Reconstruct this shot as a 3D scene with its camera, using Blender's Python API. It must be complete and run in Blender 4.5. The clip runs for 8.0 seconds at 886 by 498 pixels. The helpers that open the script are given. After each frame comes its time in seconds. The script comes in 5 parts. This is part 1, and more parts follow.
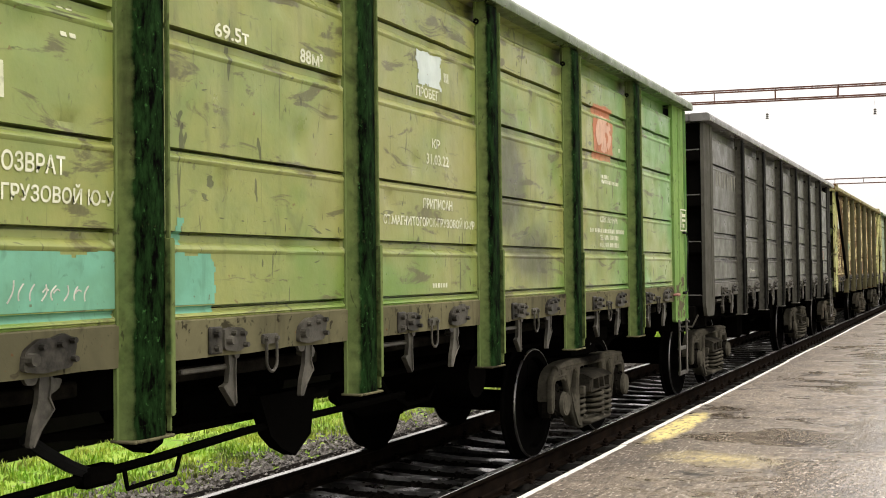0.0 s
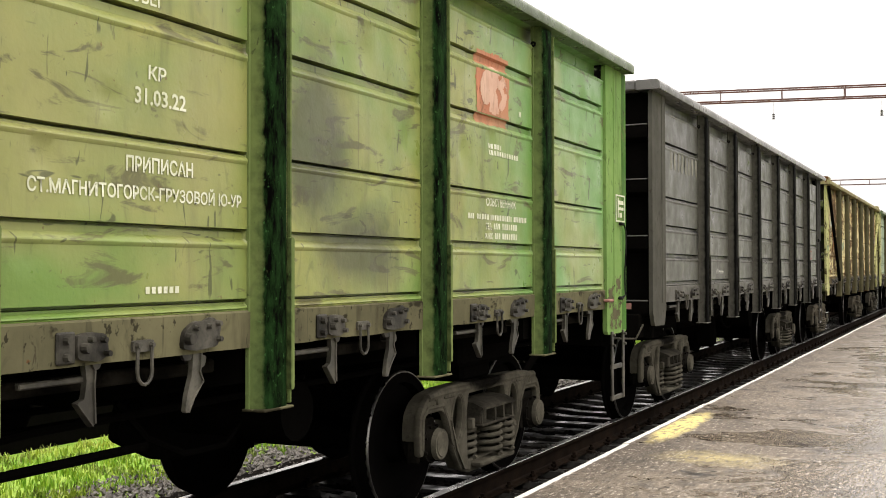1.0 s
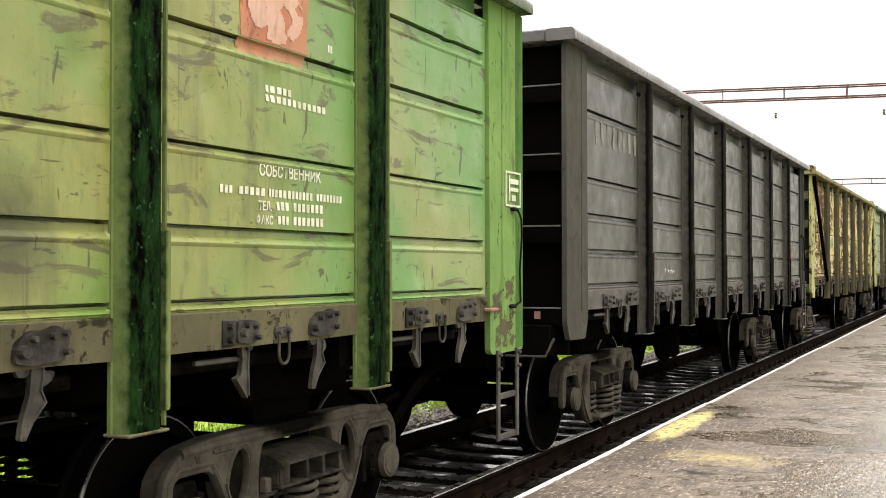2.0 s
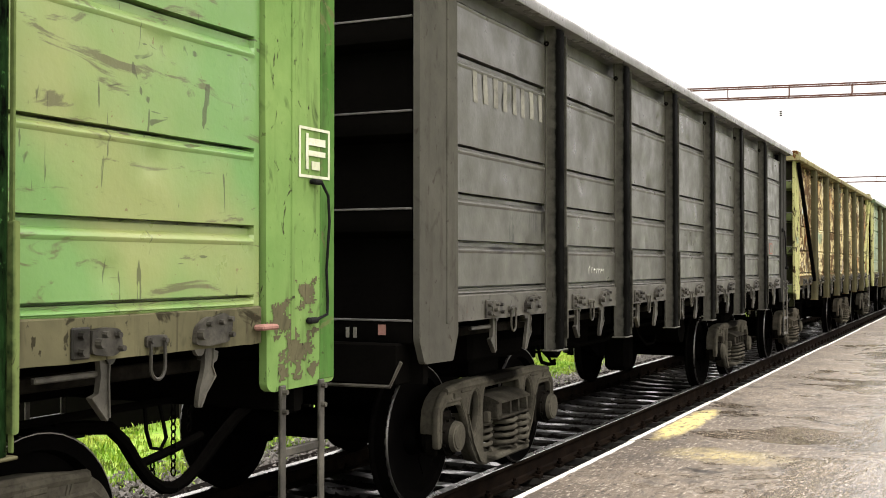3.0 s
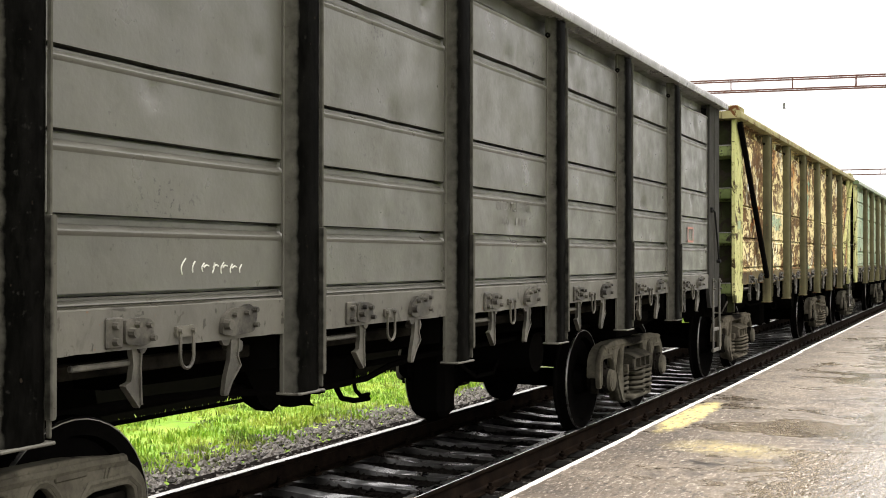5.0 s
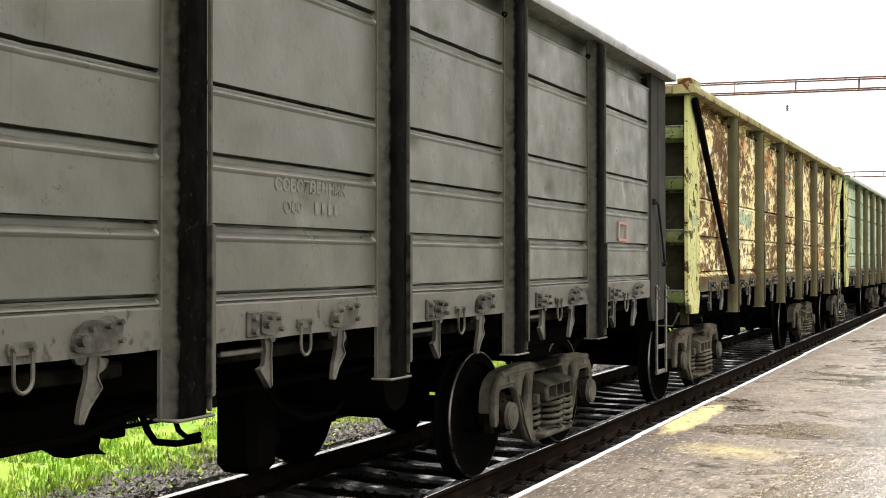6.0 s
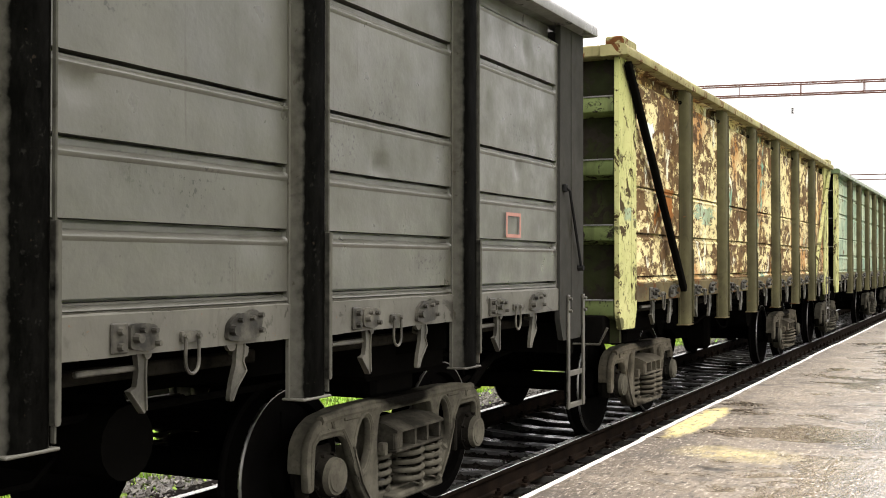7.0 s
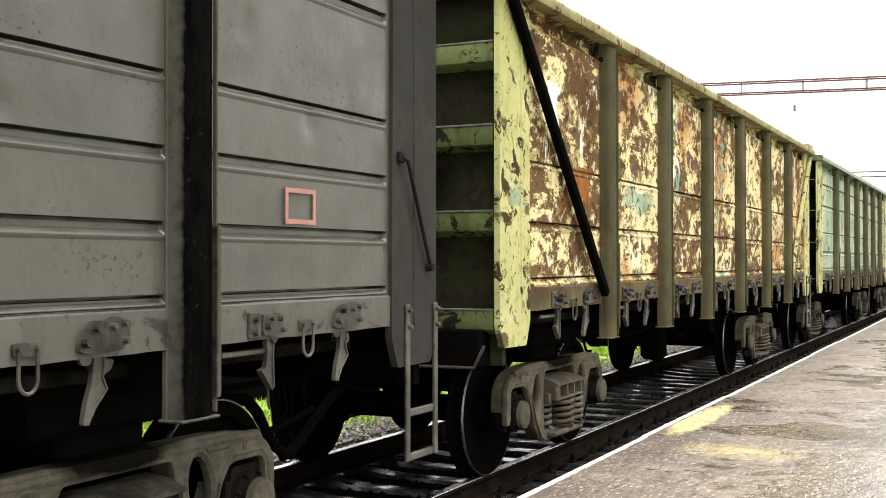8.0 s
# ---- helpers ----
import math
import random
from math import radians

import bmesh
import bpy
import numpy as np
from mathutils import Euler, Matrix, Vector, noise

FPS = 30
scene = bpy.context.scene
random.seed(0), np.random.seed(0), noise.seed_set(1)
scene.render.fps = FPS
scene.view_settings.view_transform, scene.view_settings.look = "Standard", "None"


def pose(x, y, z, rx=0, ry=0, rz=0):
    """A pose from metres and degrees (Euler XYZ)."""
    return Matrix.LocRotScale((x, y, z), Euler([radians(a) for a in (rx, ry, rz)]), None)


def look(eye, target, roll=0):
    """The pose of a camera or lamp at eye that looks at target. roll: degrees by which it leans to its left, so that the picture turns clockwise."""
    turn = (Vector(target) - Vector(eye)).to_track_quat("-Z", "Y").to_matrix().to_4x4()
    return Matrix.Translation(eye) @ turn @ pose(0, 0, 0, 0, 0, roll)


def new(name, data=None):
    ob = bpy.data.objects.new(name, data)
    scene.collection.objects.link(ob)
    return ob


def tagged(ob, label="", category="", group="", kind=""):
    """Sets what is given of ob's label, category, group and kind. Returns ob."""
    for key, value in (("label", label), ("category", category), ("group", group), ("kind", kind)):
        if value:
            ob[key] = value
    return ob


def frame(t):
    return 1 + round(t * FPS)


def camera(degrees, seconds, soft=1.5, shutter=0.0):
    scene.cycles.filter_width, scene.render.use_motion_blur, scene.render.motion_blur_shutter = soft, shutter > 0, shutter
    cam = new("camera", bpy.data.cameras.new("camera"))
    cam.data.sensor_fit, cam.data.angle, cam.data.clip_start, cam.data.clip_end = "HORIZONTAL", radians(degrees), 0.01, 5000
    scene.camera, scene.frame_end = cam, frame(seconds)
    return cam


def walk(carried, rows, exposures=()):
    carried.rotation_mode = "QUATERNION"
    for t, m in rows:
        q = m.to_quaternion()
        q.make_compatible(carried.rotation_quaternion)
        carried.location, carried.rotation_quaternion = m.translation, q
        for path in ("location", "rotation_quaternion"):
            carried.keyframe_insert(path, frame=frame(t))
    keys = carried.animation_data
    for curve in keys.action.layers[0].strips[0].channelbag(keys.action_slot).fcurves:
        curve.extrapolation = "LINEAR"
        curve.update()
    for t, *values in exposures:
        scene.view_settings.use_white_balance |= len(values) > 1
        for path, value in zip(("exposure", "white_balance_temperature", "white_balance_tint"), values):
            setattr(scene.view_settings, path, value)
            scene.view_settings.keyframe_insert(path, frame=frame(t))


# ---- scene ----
import functools

# ---- camera: stands on the platform, held by hand ----
EYE = (4.401, 0.0, 1.645)
cam = camera(42.83, 8.0, 1.0, 0.0)
TURNS = [
    (0.0, 25.226, 1.160, 0.685), (0.5, 25.493, 1.050, 0.281), (1.0, 25.446, 1.014, 0.091),
    (2.5, 25.604, 0.900, -0.028), (3.0, 25.762, 0.837, -0.030), (3.5, 25.880, 0.693, -0.130),
    (4.0, 25.772, 0.636, -0.055), (4.5, 25.838, 0.453, -0.055), (6.0, 26.059, 0.586, -0.007),
    (6.5, 26.228, 0.718, -0.047), (7.0, 26.296, 0.719, -0.040), (7.5, 26.334, 0.653, -0.046),
    (8.0, 26.398, 0.611, 0.030),
]
walk(cam, [(t, pose(*EYE, 90 + pitch, roll, yaw)) for t, yaw, pitch, roll in TURNS],
     exposures=[(0.0, 0.66, 7000, 13), (1.0, 0.72, 6950, 13), (2.5, 0.92, 6900, 13), (4.5, 1.12, 6800, 12), (6.5, 1.2, 6750, 12), (8.0, 1.26, 6700, 12)])


def travel(t):
    """Metres that the train has gone at t seconds."""
    return 2.59672846 * t - 0.003133668 * t * t + 0.0000808402 * t ** 3


# ---- sky and sun: bright overcast after rain ----
world = bpy.data.worlds.new("overcast_sky")
scene.world = world
world.use_nodes = True
wn, wl = world.node_tree.nodes, world.node_tree.links
wn.clear()
sky = wn.new("ShaderNodeTexSky")
sky.sky_type = "NISHITA"
sky.sun_disc = False
sky.sun_elevation, sky.sun_rotation = radians(74), radians(108)
sky.air_density, sky.dust_density, sky.ozone_density = 1.0, 4.0, 1.0
haze = wn.new("ShaderNodeMixRGB")
haze.inputs[0].default_value = 0.9
# an even overcast: three times as bright overhead as at the horizon
up = wn.new("ShaderNodeSeparateXYZ")
wl.new(wn.new("ShaderNodeTexCoord").outputs["Generated"], up.inputs[0])
rise = wn.new("ShaderNodeMapRange")
for k, v in enumerate((0.0, 1.0, 8.6, 26.0)):
    rise.inputs[k + 1].default_value = v
wl.new(up.outputs[2], rise.inputs[0])
wl.new(rise.outputs[0], haze.inputs[2])
wl.new(sky.outputs[0], haze.inputs[1])
bg = wn.new("ShaderNodeBackground")
bg.inputs[1].default_value = 0.076
wl.new(haze.outputs[0], bg.inputs[0])
wl.new(bg.outputs[0], wn.new("ShaderNodeOutputWorld").inputs[0])
sun = new("sun", bpy.data.lights.new("sun", "SUN"))
sun.data.energy, sun.data.angle, sun.data.color = 1.5, radians(60), (1.0, 0.97, 0.92)
sun.matrix_world = look((11, 4, 40), (0, 8, 0))


# ---- materials ----
class Nodes:
    """Short hand for building one material's node tree."""

    def __init__(self, name, rough=0.6, metal=0.0, spec=0.5):
        self.mat = bpy.data.materials.new(name)
        self.mat.use_nodes = True
        self.t = self.mat.node_tree
        self.b = self.t.nodes["Principled BSDF"]
        self.b.inputs["Roughness"].default_value = rough
        self.b.inputs["Metallic"].default_value = metal
        self.b.inputs["Specular IOR Level"].default_value = spec
        if spec < 0.1:
            self.b.inputs["IOR"].default_value = 1.12
        self.co = self.add("ShaderNodeTexCoord").outputs["Object"]
        self.raw = self.co

    def add(self, kind):
        return self.t.nodes.new(kind)

    def link(self, a, b):
        self.t.links.new(a, b)

    def put(self, value, socket):
        if isinstance(value, (int, float)):
            socket.default_value = value
        elif isinstance(value, tuple):
            socket.default_value = (*value, 1) if len(value) == 3 and len(socket.default_value) == 4 else value
        else:
            self.link(value, socket)

    def own(self):
        """Coordinates shifted by a chance of each object's own."""
        info = self.add("ShaderNodeObjectInfo")
        m = self.add("ShaderNodeVectorMath")
        m.operation = "SCALE"
        m.inputs[0].default_value = (37.0, 51.0, 23.0)
        self.link(info.outputs["Random"], m.inputs["Scale"])
        a = self.add("ShaderNodeVectorMath")
        self.link(self.co, a.inputs[0])
        self.link(m.outputs[0], a.inputs[1])
        self.co = a.outputs[0]
        return self

    def stretch(self, s, at=None, shift=(0, 0, 0)):
        m = self.add("ShaderNodeMapping")
        m.inputs["Scale"].default_value = s
        m.inputs["Location"].default_value = shift
        self.link(at or self.co, m.inputs[0])
        return m.outputs[0]

    def noise(self, scale, detail=4, rough=0.55, at=None, warp=0.0):
        n = self.add("ShaderNodeTexNoise")
        n.inputs["Scale"].default_value = scale
        n.inputs["Detail"].default_value = detail
        n.inputs["Roughness"].default_value = rough
        n.inputs["Distortion"].default_value = warp
        self.link(at or self.co, n.inputs["Vector"])
        return n.outputs[0]

    def cells(self, scale, at=None, out="Distance"):
        n = self.add("ShaderNodeTexVoronoi")
        n.inputs["Scale"].default_value = scale
        self.link(at or self.co, n.inputs["Vector"])
        return n.outputs[out]

    def step(self, value, lo, hi, a=0.0, b=1.0):
        m = self.add("ShaderNodeMapRange")
        for i, x in enumerate((value, lo, hi, a, b)):
            self.put(x, m.inputs[i])
        return m.outputs[0]

    def math(self, op, a, b=0.0):
        m = self.add("ShaderNodeMath")
        m.operation = op
        self.put(a, m.inputs[0])
        self.put(b, m.inputs[1])
        return m.outputs[0]

    def mix(self, k, a, b, blend="MIX"):
        m = self.add("ShaderNodeMixRGB")
        m.blend_type = blend
        self.put(k, m.inputs[0])
        self.put(a, m.inputs[1])
        self.put(b, m.inputs[2])
        return m.outputs[0]

    def blob(self, centre, size, wobble=0.35, scale=3.0, soft=0.3):
        """A stain with a ragged rim round a place, 1 inside."""
        s = self.stretch(tuple(1 / v for v in size), at=self.raw, shift=tuple(-c / v for c, v in zip(centre, size)))
        d = self.add("ShaderNodeVectorMath")
        d.operation = "LENGTH"
        self.link(s, d.inputs[0])
        r = self.math("ADD", d.outputs["Value"], self.math("MULTIPLY", self.math("SUBTRACT", self.noise(scale, 5), 0.5), wobble * 3))
        return self.step(r, 1.0, 1.0 - soft)

    def done(self, color=None, rough=None, bump=None, strength=0.3, depth=0.01, metal=None):
        if color is not None:
            self.put(color, self.b.inputs["Base Color"])
        if rough is not None:
            self.put(rough, self.b.inputs["Roughness"])
        if metal is not None:
            self.put(metal, self.b.inputs["Metallic"])
        if bump is not None:
            n = self.add("ShaderNodeBump")
            n.inputs["Strength"].default_value = strength
            n.inputs["Distance"].default_value = depth
            self.link(bump, n.inputs["Height"])
            self.link(n.outputs[0], self.b.inputs["Normal"])
        return self.mat


def paint(name, light, dark, grime=(0.03, 0.025, 0.018), rust=(0.12, 0.05, 0.02), chips=0.0, runs=0.5, rough=0.42, scuffs=0.6, stains=(), own=False, spec=0.05, drips=0.5):
    """Weathered wagon paint: patchy tone, runs of dirt, scuffs, chips and given stains."""
    n = Nodes(name, spec=spec)
    if own:
        n.own()
    c = n.mix(n.step(n.noise(1.3, 5, 0.6, warp=0.6), 0.32, 0.68), light, dark)
    c = n.mix(n.step(n.noise(9, 4), 0.35, 0.8, 0, 0.35), c, tuple(v * 0.65 for v in dark))
    run = n.step(n.noise(7, 5, 0.6, at=n.stretch((1, 1, 0.12))), 0.56, 0.76)
    c = n.mix(n.math("MULTIPLY", run, runs), c, grime)
    scuff = n.step(n.noise(3.2, 3, 0.5, at=n.stretch((1, 2.2, 1.0)), warp=2.2), 0.60, 0.75)
    c = n.mix(n.math("MULTIPLY", scuff, scuffs), c, tuple(0.5 * a + 0.3 * b for a, b in zip(grime, dark)))
    mark = n.step(n.noise(7.5, 4, 0.6, at=n.stretch((1, 1.0, 0.55), shift=(4, 2, 1)), warp=3.0), 0.645, 0.69)
    c = n.mix(n.math("MULTIPLY", mark, scuffs), c, grime)
    drip = n.step(n.noise(1.0, 3, 0.6, at=n.stretch((1, 24, 0.8))), 0.66, 0.70)
    drip = n.math("MULTIPLY", drip, n.step(n.noise(2.0, 3, 0.5, at=n.stretch((1, 1, 0.5), shift=(8, 1, 5))), 0.5, 0.6))
    c = n.mix(n.math("MULTIPLY", drip, drips), c, grime)
    for mask, tint, k in [s(n) for s in stains]:
        c = n.mix(n.math("MULTIPLY", mask, k), c, tint)
    speck = n.step(n.noise(26, 3), 0.70, 0.74)
    c = n.mix(n.math("MULTIPLY", speck, 0.6), c, rust)
    if chips:
        chip = n.step(n.noise(5.5, 6, 0.7, warp=0.8), 0.62 - 0.25 * chips, 0.66 - 0.25 * chips)
        c = n.mix(chip, c, n.mix(n.noise(20, 3), rust, tuple(v * 0.35 for v in rust)))
    r = n.step(n.noise(5, 4), 0.3, 0.75, rough - 0.1, rough + 0.25)
    return n.done(c, r, n.math("ADD", n.noise(30, 4), n.math("MULTIPLY", n.noise(3, 3), 2.0)), 0.25, 0.006)


def dirty_iron(name, base, dust, rough=0.7, amount=0.5, metal=0.0, spec=0.06, stains=()):
    n = Nodes(name, spec=spec).own()
    k = n.step(n.noise(6, 5, 0.65), 0.4, 0.72, 0, amount)
    c = n.mix(k, base, dust)
    for mask, tint, f in [s(n) for s in stains]:
        c = n.mix(n.math("MULTIPLY", mask, f), c, tint)
    c = n.mix(n.step(n.noise(40, 3), 0.55, 0.75, 0, 0.5), c, tuple(v * 0.4 for v in base))
    return n.done(c, n.step(n.noise(12, 3), 0.3, 0.7, rough - 0.15, rough + 0.15), n.noise(45, 4), 0.3, 0.004, metal)


def repainted(n):
    x = n.add("ShaderNodeSeparateXYZ")
    n.link(n.raw, x.inputs[0])
    y = n.math("ADD", x.outputs[1], n.math("MULTIPLY", n.noise(1.5, 4), 2.0))
    return n.step(y, 4.2, 5.4), (0.12, 0.265, 0.075), 0.85


def rubs(n):
    """Brown scrapes, mostly level, over the newer paint."""
    return n.step(n.noise(2.6, 5, 0.65, at=n.stretch((1, 0.9, 3.4), shift=(3, 5, 2)), warp=0.9), 0.575, 0.64), (0.085, 0.075, 0.034), 0.8


def faded(n):
    return n.step(n.noise(0.8, 3, 0.5, at=n.stretch((1, 1.0, 0.8), shift=(1, 6, 9))), 0.5, 0.66), (0.29, 0.27, 0.105), 0.6


def soot(n):
    m = n.math("MAXIMUM", n.blob((1.46, 1.35, 2.25), (0.5, 0.42, 0.62), 0.35, 2.2, 0.6), n.blob((1.46, 1.75, 1.75), (0.5, 0.55, 0.3), 0.35, 2.6, 0.6))
    return m, (0.048, 0.048, 0.026), 0.8


def scratches(n):
    """Short dark gouges left by loading, mostly upright or slanting."""
    a = n.step(n.noise(2.2, 2, 0.5, at=n.stretch((1, 6.5, 1.5), shift=(2, 7, 3)), warp=1.2), 0.685, 0.71)
    b = n.step(n.noise(2.0, 2, 0.5, at=n.stretch((1, 1.6, 7.0), shift=(9, 1, 6)), warp=1.4), 0.70, 0.725)
    return n.math("MAXIMUM", a, b), (0.04, 0.042, 0.016), 0.75


def tar_specks(n):
    """Clusters of small black specks."""
    fine = n.step(n.noise(38, 3, 0.6), 0.60, 0.64)
    return n.math("MULTIPLY", fine, n.step(n.noise(1.7, 3, 0.5, at=n.stretch((1, 1, 1.4), shift=(6, 2, 4))), 0.55, 0.68)), (0.008, 0.007, 0.006), 0.9


def tar_drips(n):
    """Black drips and smears under two ribs near the front of the side."""
    thin = n.step(n.noise(1.0, 3, 0.6, at=n.stretch((1, 34, 1.6), shift=(0, 3, 0))), 0.50, 0.56)
    a = n.math("MULTIPLY", n.blob((1.48, -4.50, 1.98), (0.5, 0.24, 0.17), 0.3, 6.0, 0.5), thin)
    b = n.math("MULTIPLY", n.blob((1.48, -5.03, 1.83), (0.5, 0.10, 0.24), 0.35, 7.0, 0.5), n.step(n.noise(9, 4, 0.7, at=n.stretch((1, 2.0, 0.5))), 0.52, 0.58))
    c = n.blob((1.48, -4.46, 2.06), (0.5, 0.13, 0.035), 0.4, 14.0, 0.4)
    d = n.blob((1.48, -5.25, 1.755), (0.5, 0.16, 0.03), 0.45, 12.0, 0.4)
    return n.math("MAXIMUM", n.math("MAXIMUM", a, b), n.math("MAXIMUM", c, d)), (0.003, 0.0028, 0.0022), 1.0


def rain_marks(n):
    """Broad pale and dull clouds of half-dried rain."""
    return n.step(n.noise(1.1, 4, 0.55, at=n.stretch((1, 0.8, 1.6), shift=(3, 8, 5)), warp=0.4), 0.42, 0.66), (0.080, 0.076, 0.062), 0.35


def splash(n):
    """Black splashes of oil and road dirt."""
    big = n.step(n.noise(2.6, 5, 0.65, at=n.stretch((1, 1, 1.6), shift=(1, 4, 7)), warp=0.5), 0.60, 0.64)
    fine = n.step(n.noise(19, 4, 0.6, at=n.stretch((1, 1, 0.7))), 0.63, 0.67)
    return n.math("MAXIMUM", big, fine), (0.016, 0.014, 0.010), 0.8


def dark_middle(n):
    """Near-black middle of a bogie frame's upper chord."""
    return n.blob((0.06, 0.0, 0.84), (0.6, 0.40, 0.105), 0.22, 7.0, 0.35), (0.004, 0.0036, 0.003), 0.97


def deep_green(n):
    return n.step(n.noise(0.9, 3, 0.5, at=n.stretch((1, 1, 1.6), shift=(3.1, 0.7, 4.0)), warp=0.5), 0.52, 0.66), (0.105, 0.21, 0.035), 0.75


def yellow_bits(n):
    return n.step(n.noise(2.4, 7, 0.7, at=n.stretch((1, 0.6, 0.9)), warp=0.15), 0.40, 0.46), (0.58, 0.50, 0.27), 1.0


def orange_rust(n):
    return n.step(n.noise(1.1, 4, 0.6, at=n.stretch((1, 1, 0.7), shift=(7, 1, 2))), 0.53, 0.62), (0.32, 0.13, 0.035), 0.75


def fine_chips(n):
    return n.step(n.noise(15, 6, 0.7, at=n.stretch((1, 0.6, 0.8))), 0.56, 0.59), (0.045, 0.028, 0.015), 0.85


def pale_bits(n):
    return n.step(n.noise(1.9, 6, 0.7, at=n.stretch((1, 1.3, 0.8), shift=(2, 9, 1)), warp=0.7), 0.60, 0.64), (0.66, 0.66, 0.52), 0.9


def teal_bits(n):
    return n.step(n.noise(1.5, 5, 0.7, at=n.stretch((1, 1, 0.8), shift=(5, 3, 8))), 0.62, 0.67), (0.16, 0.32, 0.24), 0.85


def bald_rust(n):
    large = n.math("MULTIPLY", n.math("SUBTRACT", n.noise(1.0, 3, 0.5, at=n.stretch((1, 1, 1.3), shift=(4, 4, 1))), 0.5), 0.30)
    flake = n.math("ADD", n.noise(7.0, 11, 0.76, at=n.stretch((1, 0.55, 0.95)), warp=0.1), large)
    return n.step(flake, 0.485, 0.515), n.mix(n.noise(3, 4), (0.045, 0.028, 0.018), (0.12, 0.062, 0.026)), 0.95


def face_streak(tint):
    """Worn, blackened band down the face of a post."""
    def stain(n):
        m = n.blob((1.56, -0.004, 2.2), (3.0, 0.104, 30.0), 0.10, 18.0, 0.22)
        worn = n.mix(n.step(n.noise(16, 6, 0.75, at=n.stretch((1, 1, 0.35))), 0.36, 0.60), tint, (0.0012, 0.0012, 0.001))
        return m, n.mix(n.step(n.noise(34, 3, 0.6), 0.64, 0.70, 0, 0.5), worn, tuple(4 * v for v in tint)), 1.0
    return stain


M_GREEN = paint("green_wagon_paint", (0.275, 0.275, 0.08), (0.175, 0.24, 0.068), runs=0.45, spec=0.45, rough=0.36, scuffs=0.42, stains=(deep_green, repainted, faded, rubs, soot, scratches))
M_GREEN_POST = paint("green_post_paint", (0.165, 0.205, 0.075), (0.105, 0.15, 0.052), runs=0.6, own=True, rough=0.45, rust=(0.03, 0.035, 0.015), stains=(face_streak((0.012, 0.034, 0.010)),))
M_GREEN_CORNER = paint("bright_green_paint", (0.20, 0.31, 0.10), (0.135, 0.245, 0.072), runs=0.5, own=True, scuffs=0.9, rust=(0.05, 0.04, 0.02))
M_STRIP = paint("deep_green_strip", (0.10, 0.20, 0.055), (0.05, 0.14, 0.03), runs=0.6, own=True, chips=0.15, rust=(0.16, 0.2, 0.08))
M_SILL = paint("grimy_green_sill", (0.15, 0.14, 0.08), (0.085, 0.08, 0.048), runs=0.7, own=True, rough=0.5, stains=(splash,))
M_GREY = paint("grey_wagon_paint", (0.066, 0.065, 0.052), (0.051, 0.0505, 0.041), runs=0.12, spec=0.5, rough=0.36, scuffs=0.35, drips=0.7, rust=(0.02, 0.016, 0.012), stains=(rain_marks, tar_specks, tar_drips))
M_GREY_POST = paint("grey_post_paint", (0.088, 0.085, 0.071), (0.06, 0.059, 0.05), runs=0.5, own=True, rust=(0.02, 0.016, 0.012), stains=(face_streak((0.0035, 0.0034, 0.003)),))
M_GREY_DARK = paint("dark_grey_corner_paint", (0.042, 0.041, 0.037), (0.028, 0.0275, 0.025), runs=0.4, own=True, rough=0.5, rust=(0.06, 0.04, 0.03))
M_GREY_SILL = paint("grey_sill_paint", (0.092, 0.088, 0.073), (0.066, 0.063, 0.053), runs=0.4, own=True, rough=0.5, spec=0.3, stains=(splash,))
M_RUSTY = paint("peeling_yellow_paint", (0.27, 0.21, 0.09), (0.17, 0.11, 0.05), runs=0.3, scuffs=0.5, stains=(yellow_bits, orange_rust, bald_rust, pale_bits, teal_bits, fine_chips))
M_LIME = paint("lime_wagon_paint", (0.47, 0.45, 0.22), (0.33, 0.34, 0.14), chips=0.3, runs=0.6, own=True, rust=(0.07, 0.05, 0.025), stains=(splash,))
M_OLIVE_POST = paint("olive_post_paint", (0.088, 0.081, 0.043), (0.048, 0.044, 0.025), runs=0.8, own=True)
M_RUST_SILL = paint("rusty_sill_paint", (0.13, 0.11, 0.058), (0.06, 0.045, 0.028), runs=0.7, chips=0.25, own=True)
M_TEAL_FADED = paint("faded_turquoise", (0.34, 0.44, 0.32), (0.22, 0.26, 0.15), runs=0.5, scuffs=0.8, chips=0.35)
M_TEAL = paint("pale_green_paint", (0.42, 0.45, 0.31), (0.16, 0.25, 0.19), chips=0.2, runs=0.5)
M_CHORD_GREEN = paint("green_chord_paint", (0.10, 0.14, 0.06), (0.05, 0.075, 0.03), runs=0.3, own=True, rough=0.28, spec=0.3)
M_CHORD_GREY = paint("grey_chord_paint", (0.16, 0.155, 0.145), (0.10, 0.10, 0.095), runs=0.2, own=True, rough=0.28, spec=0.3)
M_CHORD_OLIVE = paint("olive_chord_paint", (0.30, 0.28, 0.14), (0.16, 0.14, 0.07), chips=0.25, own=True, rough=0.35)
M_RIB_LIME = paint("lime_rib_paint", (0.16, 0.195, 0.08), (0.085, 0.11, 0.042), chips=0.3, runs=0.6, own=True, rust=(0.03, 0.025, 0.02))
# lime end paint taken nearly to black
M_END = paint("dark_lime_end_paint", (0.032, 0.036, 0.016), (0.006, 0.006, 0.0045), chips=0.5, runs=0.8, own=True, rust=(0.03, 0.025, 0.02))
M_ORANGE = paint("orange_rust", (0.33, 0.13, 0.035), (0.16, 0.07, 0.025), runs=0.5, scuffs=0.7, chips=0.2)
M_TURQUOISE = paint("turquoise_paint", (0.17, 0.42, 0.32), (0.14, 0.31, 0.20), runs=0.45, scuffs=0.3)
